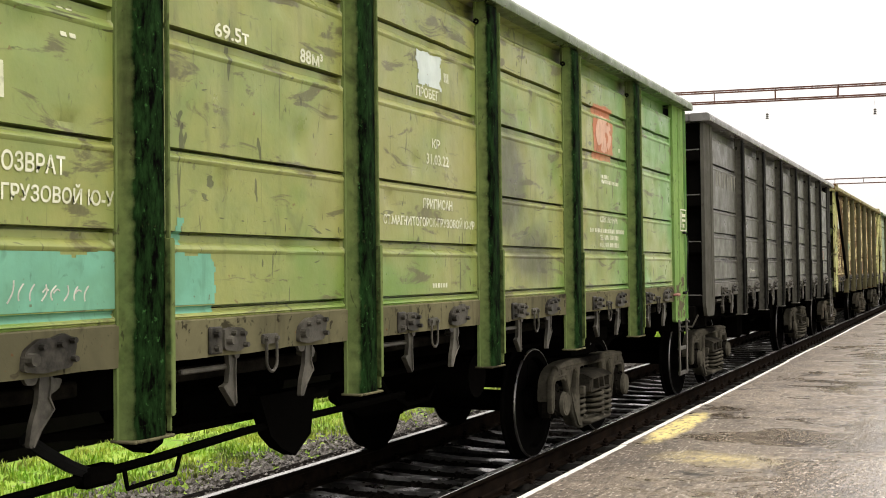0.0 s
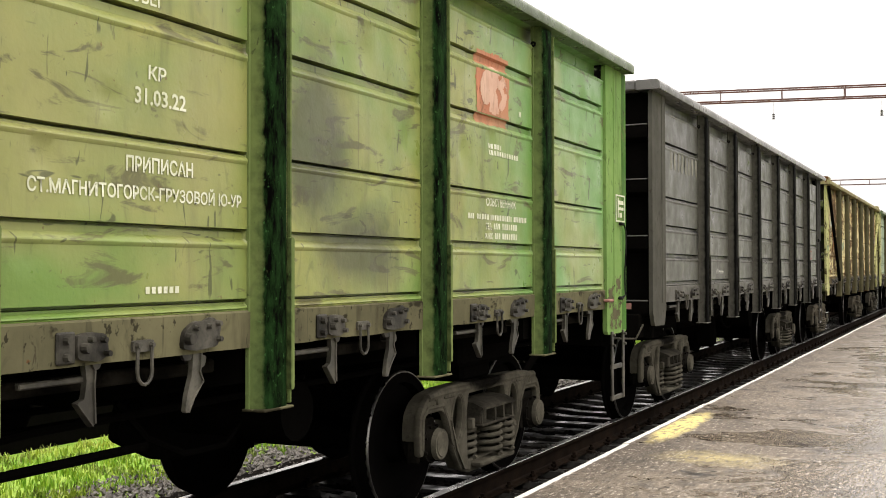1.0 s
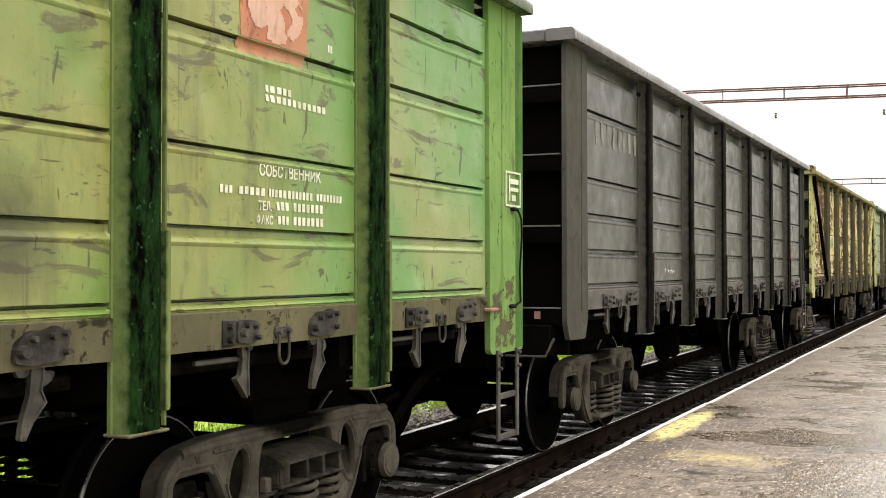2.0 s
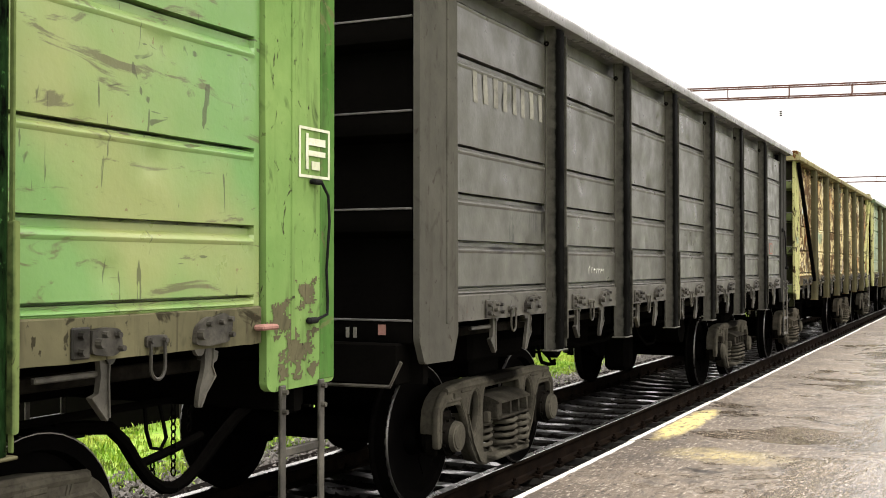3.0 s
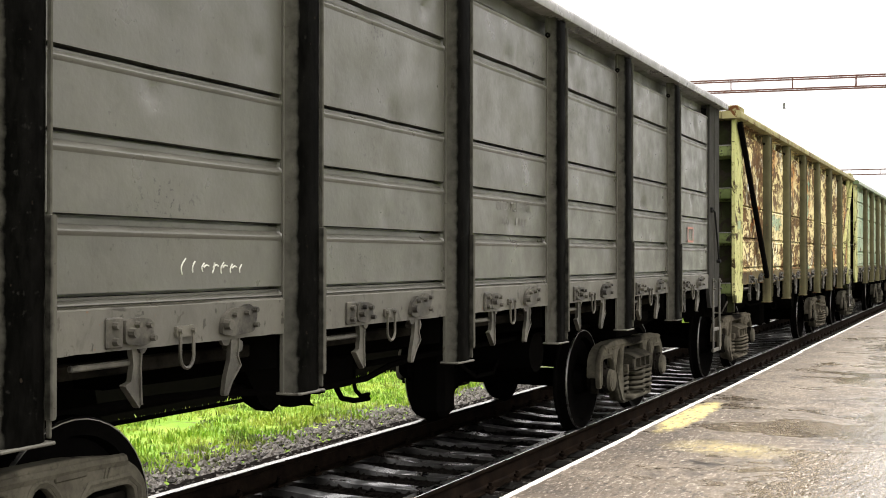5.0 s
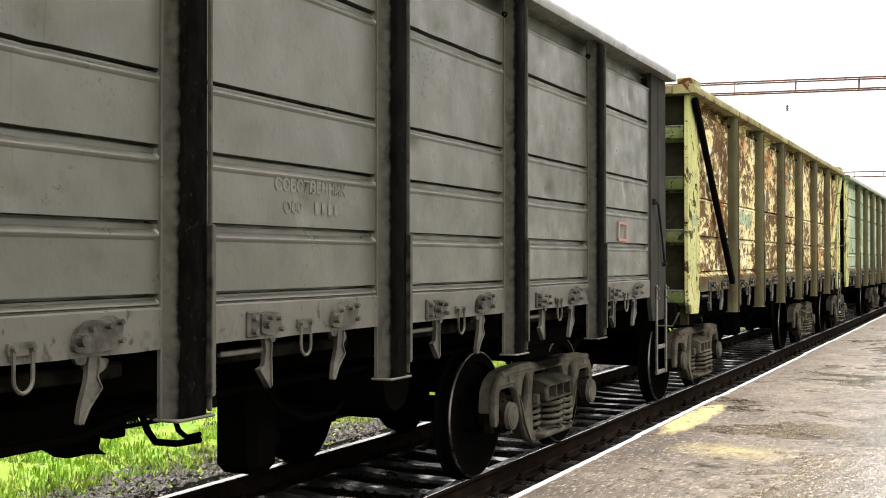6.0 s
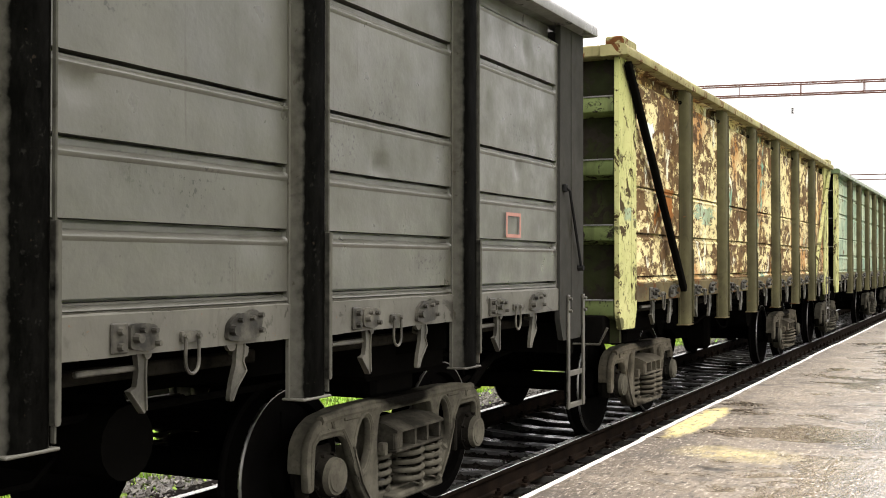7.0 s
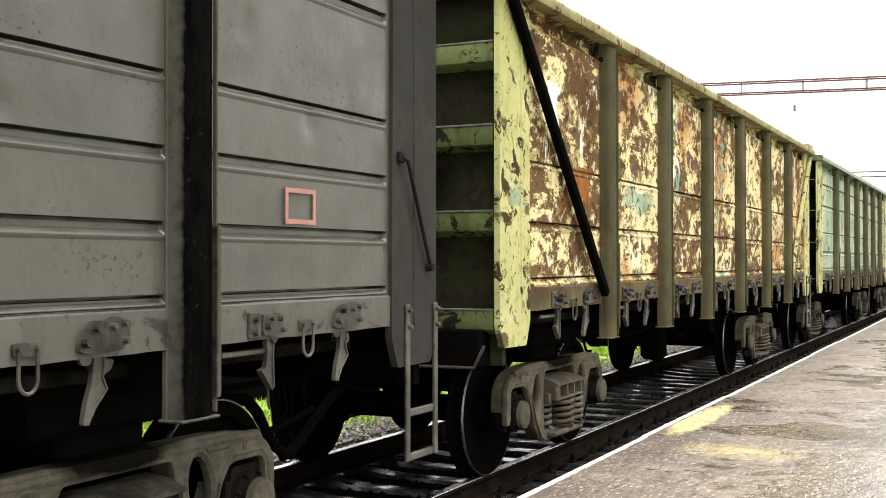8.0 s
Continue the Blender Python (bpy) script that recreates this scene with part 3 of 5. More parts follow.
def platform():
    bm = bmesh.new()
    xs = [1.81 + 0.3 * k for k in range(22)] + [9.5, 12.0, 16.0, 24.0]
    ys = [-8 + 0.6 * k for k in range(110)] + [60, 70, 85, 110, 150]
    grid = [[bm.verts.new((x, y, 0.213 + 0.007 * noise.noise((x * 0.8, y * 0.5, 1.0)) + 0.003 * noise.noise((x * 3, y * 3, 1.0)))) for x in xs] for y in ys]
    for a, b in zip(grid, grid[1:]):
        for i in range(len(xs) - 1):
            bm.faces.new((a[i], a[i + 1], b[i + 1], b[i]))
    low = [e for e in bm.edges if e.is_boundary]
    r = bmesh.ops.extrude_edge_only(bm, edges=low)
    for v in r["geom"]:
        if isinstance(v, bmesh.types.BMVert):
            v.co.z = -0.4
    ob = new("platform", finish(bm, "platform", M_ASPHALT))
    tagged(ob, "wet patched asphalt platform with puddles and yellow sand", "platform", kind="structure")
    slab = finish(prism(bmesh.new(), round_outline([(1.745, -0.02), (1.90, -0.02), (1.90, 0.19), (1.822, 0.20), (1.814, 0.2165), (1.745, 0.214)], 0.008, 2), "y", 0.004, 2.996), "edge_slab", M_EDGE)
    for k in range(40):
        e = tagged(new("platform_edge", slab), "worn white-painted concrete platform edge slab", "edge slab", "platform edge slabs")
        e.matrix_basis = pose(0.006 * math.sin(k * 1.9), -9 + 3 * k, 0.003 * math.sin(k * 2.3))


def gantry(x, y, turn, z, x0, x1, depth, hung, label):
    """A lattice beam over the tracks on two posts, with insulators under it."""
    ob = thing("catenary_gantry", pose(x, y, 0, 0, 0, turn), label, "gantry", "overhead line gantries")
    for dz in (0, depth):
        for dy in (-0.25, 0.25):
            part("chord", box(bmesh.new(), x0, x1, dy - 0.028, dy + 0.028, z + dz - 0.028, z + dz + 0.028), M_GANTRY, ob)
    x = x0 + 0.35
    strut = finish(rod(bmesh.new(), (0, 0, 0), (0, 0, depth), 0.022, n=6), "strut", M_GANTRY)
    while x < x1:
        for dy in (-0.25, 0.25):
            part("strut", strut, None, ob, at=pose(x, dy, z))
        x += 2.35
    for px in (x0, x1):
        bm = bmesh.new()
        rod(bm, (px, 0, -0.4), (px, 0, z + depth), 0.2, 0.16, 12)
        part("mast", bm, M_SLEEPER, ob)
    for px in hung:
        bm = bmesh.new()
        rod(bm, (px, 0, z - 0.66), (px, 0, z), 0.005, n=5)
        part("hanger", bm, M_INSULATOR, ob)
        bm = bmesh.new()
        for k in range(3):
            rod(bm, (px, 0, z - 0.74 + 0.08 * k), (px, 0, z - 0.68 + 0.08 * k), 0.07, 0.03, 10)
        part("insulator", bm, M_INSULATOR, ob)


ground()
rail(0.797, "brown steel rail with a bright worn head beside the platform")
rail(-0.797, "steel rail with a bright wet head beside the grass")
platform()
gantry(-2.63, 46.0, 10.9, 8.295, -9.75, 17.0, 0.43, (-0.32, 3.7), "red-brown lattice overhead line gantry across the tracks")
gantry(-2.6, 104.0, 6.0, 8.9, -9.0, 17.0, 0.43, (0.5, 4.5), "distant red-brown overhead line gantry across the tracks")


# ---- wagons ----
PITCH = 1.706
POSTS = [PITCH * (k - 2.5) for k in range(6)]
PANELS = [-5.09] + [PITCH * (k - 2) for k in range(5)] + [5.09]
TURNED = pose(0, 0, 0, 0, 0, 180)


FRONT = 1.482
EDGES = [-5.95] + POSTS + [5.95]


def step_in(z, grooves):
    """How far the pressed grooves stand back at a height."""
    for top, h, depth in grooves:
        if top - h <= z <= top:
            return depth * min(1.0, (z - top + h) / (0.38 * h))
    return 0.0


@functools.lru_cache(maxsize=None)
def dents(seed, bay, y0, y1):
    """Knocks in one bay of sheet: centre, reach and depth."""
    rng = random.Random(seed * 31 + bay)
    out = []
    for k in range(9):
        r = rng.uniform(0.055, 0.12)
        out.append((rng.uniform(y0 + 0.2, y1 - 0.2), rng.uniform(1.6, 3.2), r, r * rng.uniform(0.5, 1.6), r * rng.uniform(-0.08, 0.24)))
    return tuple(out)


def relief(y, z, seed):
    """Dents of the sheet at a place on the side."""
    k = max(0, min(6, sum(y > e for e in EDGES[1:-1])))
    y0, y1 = EDGES[k], EDGES[k + 1]
    u = max(0.0, min(1.0, (y - y0) / (y1 - y0)))
    damp = min(1.0, 5 * min(u, 1 - u))
    s = seed + 3.7 * k
    d = 0.010 * (noise.noise((y * 1.4, z * 1.7, s)) + 0.6 * noise.noise((y * 4.1, z * 4.6, s + 9)))
    for cy, cz, ry, rz, deep in dents(int(seed), k, y0, y1):
        q = ((y - cy) / ry) ** 2 + ((z - cz) / rz) ** 2
        if q < 1:
            d -= deep * (1 - q) ** 2
    return d * damp


def panel_mesh(y0, y1, grooves, material, seed):
    zs = {1.47: 0.0, 3.40: 0.0}
    for z, h, depth in grooves:
        zs[z + 0.002] = 0.0
        if z < 3.3:
            zs[z] = 0.068
            zs[z - 0.011] = 0.068
            zs[z - 0.013] = depth
        else:
            zs[z] = depth
        zs[z - h * 0.62] = depth
        zs[z - h] = -0.005
        zs[z - h - 0.005] = -0.007
        zs[z - h - 0.012] = -0.006
        zs[z - h - 0.022] = 0.0
    levels = sorted(zs)
    full = []
    for a, b in zip(levels, levels[1:]):
        n = max(1, int((b - a) / 0.034))
        full += [(a + (b - a) * k / n, zs[a] + (zs[b] - zs[a]) * k / n) for k in range(n)]
    full.append((levels[-1], zs[levels[-1]]))
    bm = bmesh.new()
    a0, a1 = (0.05 if y0 < -5.9 else 0.145), (0.05 if y1 > 5.9 else 0.122)
    n = 40
    us = [y0, y0 + a0 - 0.012, y0 + a0] + [y0 + a0 + (y1 - y0 - a0 - a1) * k / n for k in range(1, n)] + [y1 - a1, y1 - a1 + 0.012, y1]
    cols = len(us) - 1
    grid = []
    for z, back in full:
        row = []
        for i, y in enumerate(us):
            deep = back if 1 < i < cols - 1 or z > 3.2 else 0.0
            row.append(bm.verts.new((FRONT - deep + relief(y, z, seed), y, z)))
        grid.append(row)
    for a, b in zip(grid, grid[1:]):
        for i in range(cols):
            bm.faces.new((a[i], a[i + 1], b[i + 1], b[i]))
    r = bmesh.ops.extrude_edge_only(bm, edges=[e for e in bm.edges if e.is_boundary])
    for v in r["geom"]:
        if isinstance(v, bmesh.types.BMVert):
            v.co.x = 1.40
    bmesh.ops.contextual_create(bm, geom=[e for e in bm.edges if e.is_boundary])
    return finish(bm, "side_panel", material, 28)


def post_mesh(material):
    bm = bmesh.new()
    half = [(1.475, 0.116), (1.492, 0.116), (1.495, 0.108), (1.528, 0.102), (1.546, 0.096), (1.558, 0.084), (1.567, 0.062), (1.571, 0.030)]
    prism(bm, half + [(a, -b) for a, b in half[::-1]], "z", 1.03, 3.405)
    for v in bm.verts:
        if v.co.z > 3 and v.co.x > 1.55:
            v.co.z -= 0.025
    return finish(bm, "post", material, 32)


def hook_right():
    bm = bmesh.new()
    out = [(0.0, 0.03), (0.045, 0.03), (0.046, -0.06), (0.036, -0.10), (0.062, -0.135), (0.05, -0.155), (-0.004, -0.21), (-0.036, -0.268), (-0.055, -0.26), (-0.042, -0.19), (-0.012, -0.11)]
    prism(bm, round_outline(out, 0.012, 2), "x", 1.462, 1.484)
    tube(bm, [(1.486, y, z) for y, z in ((0.044, 0.02), (0.045, -0.06), (0.036, -0.10), (0.058, -0.142), (-0.004, -0.206), (-0.038, -0.262))], 0.006, 5)
    rod(bm, (1.40, 0.06, -0.06), (1.475, 0.06, -0.06), 0.02, n=8)
    rod(bm, (1.47, 0.06, -0.06), (1.478, 0.06, -0.06), 0.028, n=8)
    prism(bm, round_outline([(0.055, -0.075), (0.15, -0.085), (0.17, -0.05), (0.14, -0.04), (0.11, -0.06), (0.06, -0.045)], 0.008, 2), "x", 1.39, 1.42)
    return finish(bm, "latch_hook", M_HOOK)


def hook_left():
    bm = bmesh.new()
    out = [(-0.012, 0.03), (0.03, 0.03), (0.044, -0.04), (0.040, -0.1), (0.046, -0.24), (0.034, -0.25), (-0.05, -0.155), (-0.008, -0.145), (0.004, -0.08)]
    prism(bm, round_outline(out, 0.01, 2), "x", 1.455, 1.480)
    tube(bm, [(1.482, y, z) for y, z in ((0.032, 0.02), (0.043, -0.04), (0.039, -0.1), (0.045, -0.236))], 0.006, 5)
    tube(bm, [(1.482, y, z) for y, z in ((-0.046, -0.155), (0.034, -0.244))], 0.005, 5)
    box(bm, 1.44, 1.465, -0.30, 0.02, -0.085, -0.062, 0.005)
    return finish(bm, "latch_hook", M_HOOK)


def bolt(bm, x, y, z, r=0.017, length=0.022):
    rod(bm, (x - 0.004, y, z), (x + length, y, z), r, r * 0.8, 8)


def bracket_left(material):
    bm = bmesh.new()
    box(bm, 1.493, 1.509, -0.15, -0.06, -0.055, 0.06, 0.006)
    bolt(bm, 1.509, -0.11, 0.03)
    bolt(bm, 1.509, -0.11, -0.028)
    prism(bm, round_outline([(-0.06, -0.04), (0.05, -0.055), (0.10, -0.03), (0.09, 0.045), (0.02, 0.055), (-0.06, 0.05)], 0.02, 2), "x", 1.493, 1.516)
    for y, z in ((0.0, 0.03), (0.065, 0.025), (0.085, -0.025)):
        bolt(bm, 1.516, y, z, 0.0135, 0.022)
    rod(bm, (1.50, -0.03, 0.0), (1.545, -0.03, 0.0), 0.022, 0.018, 10)
    prism(bm, round_outline([(0.03, -0.04), (0.10, -0.04), (0.075, -0.085), (0.05, -0.085)], 0.012, 2), "x", 1.475, 1.492)
    return finish(bm, "latch_bracket", material)


def bracket_right(material):
    bm = bmesh.new()
    prism(bm, round_outline([(-0.13, -0.05), (-0.04, -0.062), (0.10, -0.05), (0.125, 0.04), (0.06, 0.075), (0.01, 0.055), (-0.05, 0.06), (-0.12, 0.02)], 0.02, 2), "x", 1.493, 1.516)
    rod(bm, (1.50, -0.10, -0.01), (1.545, -0.10, -0.01), 0.026, 0.022, 10)
    for y, z in ((-0.05, 0.03), (0.035, 0.035), (0.095, 0.045), (0.10, -0.02)):
        bolt(bm, 1.516, y, z, 0.0135, 0.022)
    prism(bm, round_outline([(-0.12, -0.05), (-0.03, -0.05), (-0.05, -0.1), (-0.09, -0.1)], 0.012, 2), "x", 1.475, 1.492)
    return finish(bm, "latch_bracket", material)


def loop_mesh(material):
    bm = bmesh.new()
    pts = [(1.512, -0.04, 0.02), (1.512, -0.042, -0.09)]
    pts += [(1.512, -0.042 * math.cos(a), -0.09 - 0.05 * math.sin(a)) for a in [math.pi * k / 8 for k in range(1, 8)]]
    pts += [(1.512, 0.042, -0.09), (1.512, 0.04, 0.02)]
    tube(bm, pts, 0.0075, 6)
    prism(bm, round_outline([(-0.06, -0.015), (0.06, -0.015), (0.06, 0.03), (-0.06, 0.03)], 0.012, 2), "x", 1.493, 1.508)
    bolt(bm, 1.508, -0.04, 0.01, 0.012, 0.017)
    bolt(bm, 1.508, 0.04, 0.01, 0.012, 0.017)
    return finish(bm, "tie_loop", material)


# bogie castings, shared by all wagons
def side_frame_mesh(material):
    half = [(0.0, 0.20), (0.34, 0.20), (0.46, 0.235), (0.56, 0.36), (0.66, 0.56), (0.72, 0.66), (0.78, 0.69), (1.0, 0.69), (1.045, 0.66), (1.06, 0.42), (1.10, 0.42), (1.112, 0.56), (1.10, 0.67), (1.04, 0.745), (0.93, 0.797), (0.72, 0.825), (0.42, 0.83), (0.30, 0.82), (0.0, 0.82)]
    outer = half + [(-a, b) for a, b in half[-2:0:-1]]
    holes = []
    for s in (-1, 1):
        holes.append([(s * (0.53 + 0.092 * math.cos(a) - 0.025 * math.sin(a)), 0.595 + 0.165 * math.sin(a)) for a in [2 * math.pi * k / 16 for k in range(16)]])
    win = [(-0.36, 0.27), (0.36, 0.27), (0.375, 0.62), (0.34, 0.765), (-0.34, 0.765), (-0.375, 0.62)]
    holes.append(round_outline(win, 0.04, 3))
    bm = plate_with_holes([round_outline(outer, 0.035, 2)] + holes, 0.05, 0.012)
    for v in bm.verts:
        v.co.x += 0.04
    # the top flange and the flanges round the ends of the casting
    upper = round_outline([(1.112, 0.50), (1.112, 0.58), (1.10, 0.67), (1.04, 0.745), (0.93, 0.797), (0.72, 0.825), (0.42, 0.83), (0.0, 0.83)], 0.03, 2)
    upper += [(-a, b) for a, b in upper[-2::-1]]
    inner = [(a * (0.972 if abs(a) > 0.9 else 1.0), b - 0.03 * min(1.0, max(0.0, (1.12 - abs(a)) / 0.12))) for a, b in upper]
    prism(bm, upper + inner[::-1], "x", -0.07, 0.058)
    # raised rims and ribs of the casting
    for s in (-1, 1):
        tube(bm, [(0.06, s * (0.53 + 0.104 * math.cos(a) - 0.025 * math.sin(a)), 0.595 + 0.178 * math.sin(a)) for a in [2 * math.pi * k / 18 for k in range(18)]], 0.015, 6, True)
        tube(bm, [(0.06, s * y, z) for y, z in ((0.36, 0.225), (0.46, 0.26), (0.57, 0.40), (0.68, 0.61), (0.76, 0.715), (1.0, 0.715), (1.066, 0.66), (1.075, 0.45))], 0.016, 6)
        box(bm, 0.055, 0.074, s * 0.66 - 0.09, s * 0.66 + 0.09, 0.755, 0.785, 0.006)
        box(bm, -0.10, 0.05, s * 0.385 - 0.012, s * 0.385 + 0.012, 0.27, 0.74, 0.005)
        box(bm, 0.06, 0.11, s * 0.34 - 0.025, s * 0.34 + 0.025, 0.50, 0.58, 0.008)
        # cast mark and pocket by the pedestal, flange along the lower arm
        tube(bm, [(0.066, s * y, z) for y, z in ((0.845, 0.715), (0.862, 0.775), (0.885, 0.772), (0.865, 0.725), (0.915, 0.728))], 0.006, 5)
        prism(bm, [(s * y, z) for y, z in ((0.37, 0.215), (0.45, 0.235), (0.57, 0.385), (0.645, 0.545), (0.655, 0.60), (0.635, 0.55), (0.555, 0.40), (0.445, 0.258), (0.37, 0.24))], "x", -0.05, 0.085)
    box(bm, -0.11, 0.15, -0.30, 0.34, 0.222, 0.268, 0.014)
    tube(bm, [(0.05, y, 0.795 - 0.05 * max(0, abs(y) - 0.75)) for y in (-0.98, -0.8, -0.4, 0, 0.4, 0.8, 0.98)], 0.028, 8)
    return finish(bm, "side_frame", material, 40)


def spring_mesh(material):
    bm = bmesh.new()
    turns, steps = 4.6, 62
    tube(bm, [(0.092 * math.cos(a), 0.092 * math.sin(a), 0.285 + 0.235 * k / steps) for k, a in [(k, 2 * math.pi * turns * k / steps) for k in range(steps + 1)]], 0.0165, 6)
    return finish(bm, "spring", material, 60)


def bolster_mesh(material):
    bm = bmesh.new()
    box(bm, -0.97, 0.97, -0.22, 0.22, 0.53, 0.68, 0.02)
    rod(bm, (0, 0, 0.68), (0, 0, 0.95), 0.28, 0.22, 16)
    return finish(bm, "bolster", material)


def bolster_end_mesh(material):
    """The pocketed end of the bolster over the springs."""
    bm = bmesh.new()
    for s in (1,):
        prism(bm, [(0.95 * s, 0.70), (1.10 * s, 0.685), (1.185 * s, 0.65), (1.185 * s, 0.635), (0.95 * s, 0.62)], "y", -0.31, 0.31)
        box(bm, 0.96, 1.165, -0.31, -0.20, 0.53, 0.64, 0.008)
        for y in (-0.29, -0.04, 0.12, 0.29):
            prism(bm, [(0.98 * s, 0.69), (1.165 * s, 0.645), (1.17 * s, 0.53), (0.98 * s, 0.52)], "y", y - 0.014, y + 0.014)
        box(bm, min(0.9 * s, 1.18 * s), max(0.9 * s, 1.18 * s), -0.31, 0.31, 0.515, 0.535, 0.006)
    return finish(bm, "bolster_end", material)


def axle_box_mesh(material):
    bm = bmesh.new()
    rod(bm, (0.93, 0, 0.4785), (1.08, 0, 0.4785), 0.135, 0.13, 18)
    rod(bm, (1.08, 0, 0.4785), (1.14, 0, 0.4785), 0.118, 0.10, 18)
    rod(bm, (1.14, 0, 0.4785), (1.15, 0, 0.4785), 0.10, 0.085, 16)
    for k in range(8):
        a = 2 * math.pi * (k + 0.5) / 8
        bolt(bm, 1.08, 0.125 * math.cos(a), 0.4785 + 0.125 * math.sin(a), 0.012, 0.02)
    prism(bm, round_outline([(-0.13, 0.52), (0.13, 0.52), (0.10, 0.645), (-0.10, 0.645)], 0.02, 2), "x", 0.94, 1.04)
    for s in (-1, 1):
        box(bm, 0.97, 1.05, s * 0.14 - 0.02, s * 0.14 + 0.02, 0.36, 0.58, 0.008)
    return finish(bm, "axle_box", material)


def wheelset_meshes():
    def spin(profile, n=40):
        bm = bmesh.new()
        rings = []
        for k in range(n):
            a = 2 * math.pi * k / n
            rings.append([bm.verts.new((x, r * math.cos(a), r * math.sin(a))) for x, r in profile])
        for i in range(n):
            u, v = rings[i], rings[(i + 1) % n]
            for k in range(len(profile) - 1):
                bm.faces.new((u[k], u[k + 1], v[k + 1], v[k]))
        return bm
    right = [(0.70, 0.10), (0.70, 0.13), (0.735, 0.14), (0.745, 0.38), (0.72, 0.40), (0.72, 0.495), (0.728, 0.507), (0.745, 0.505), (0.757, 0.484), (0.84, 0.478)]
    face = [(0.85, 0.468), (0.85, 0.40), (0.795, 0.385), (0.79, 0.15), (0.88, 0.13), (0.88, 0.085)]
    tread = [(0.835, 0.4788), (0.842, 0.4783), (0.8515, 0.4715), (0.8515, 0.4665)]
    disc = spin([(-0.70, 0.085)] + [(0.70, 0.085)] + right)
    for p in (face, [(-x, r) for x, r in face], [(-x, r) for x, r in right]):
        other = spin(p)
        me = bpy.data.meshes.new("w")
        other.to_mesh(me)
        other.free()
        disc.from_mesh(me)
        bpy.data.meshes.remove(me)
    rod(disc, (-1.0, 0, 0), (1.0, 0, 0), 0.075, n=12)
    box(disc, 0.79, 0.80, -0.02, 0.02, 0.2, 0.34)
    rim = spin(tread)
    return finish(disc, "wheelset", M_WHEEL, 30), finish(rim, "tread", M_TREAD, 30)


WHEELSET, TREAD = wheelset_meshes()
SPRING, SPRING_RUSTY = spring_mesh(M_CAST), spring_mesh(M_CAST_TAN)
# bolster and axle boxes coloured near-black for the shaded frame openings
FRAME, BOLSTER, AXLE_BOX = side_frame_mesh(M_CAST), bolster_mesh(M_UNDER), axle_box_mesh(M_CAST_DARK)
BOLSTER_END, BOLSTER_END_TAN = bolster_end_mesh(M_CAST_MID), bolster_end_mesh(M_CAST_TAN)
FRAME_TAN = side_frame_mesh(M_CAST_TAN)
AXLE_CAP = finish(rod(rod(bmesh.new(), (1.12, 0, 0.4785), (1.152, 0, 0.4785), 0.108, 0.10, 18), (1.152, 0, 0.4785), (1.158, 0, 0.4785), 0.085, 0.08, 16), "cap", M_CAST)
HOOK_R, HOOK_L = hook_right(), hook_left()
rolling = []


def bogie(wagon, y, tan=False):
    root = part("bogie", finish(box(bmesh.new(), -0.72, 0.72, -0.09, 0.09, 0.36, 0.47, 0.02), "bogie", M_UNDER), None, wagon, "cast steel two-axle bogie", pose(0, y, 0))
    for s in (0, 180):
        turn = pose(0, 0, 0, 0, 0, s)
        part("side_frame", FRAME_TAN if tan else FRAME, None, root, at=turn @ pose(1.018, 0, 0))
        part("bolster_end", BOLSTER_END_TAN if tan else BOLSTER_END, None, root, at=turn)
        for x, u in ((1.10, -0.02), (1.10, 0.22), (1.0, -0.26), (0.90, -0.22), (0.90, 0.2), (0.91, 0.0)):
            part("spring", SPRING_RUSTY if tan else SPRING, None, root, at=turn @ pose(x, u, 0))
        for u in (-0.925, 0.925):
            part("axle_box", AXLE_BOX, None, root, at=turn @ pose(0, u, 0))
            part("axle_cap", AXLE_CAP, None, root, "dusty round axle cover", at=turn @ pose(0, u, 0))
    part("bolster", BOLSTER, None, root)
    for u in (-0.925, 0.925):
        ob = part("wheelset", WHEELSET, None, root, at=pose(0, u, 0.4785))
        rolling.append((ob, u))
        # tread ring turns about its own axis and shows no turning
        for turn in (0, 180):
            part("tread", TREAD, None, root, "polished wheel tread", at=pose(0, u, 0.4785, 0, 0, turn))
    bm = bmesh.new()
    for u in (-0.36, 0.36):
        rod(bm, (-0.85, u, 0.38), (0.85, u, 0.38), 0.03)
        for s in (-1, 1):
            box(bm, s * 0.78 - 0.04, s * 0.78 + 0.04, u * 1.12 - 0.04, u * 1.12 + 0.04, 0.25, 0.55, 0.01)
    part("brake_beam", bm, M_UNDER, root)


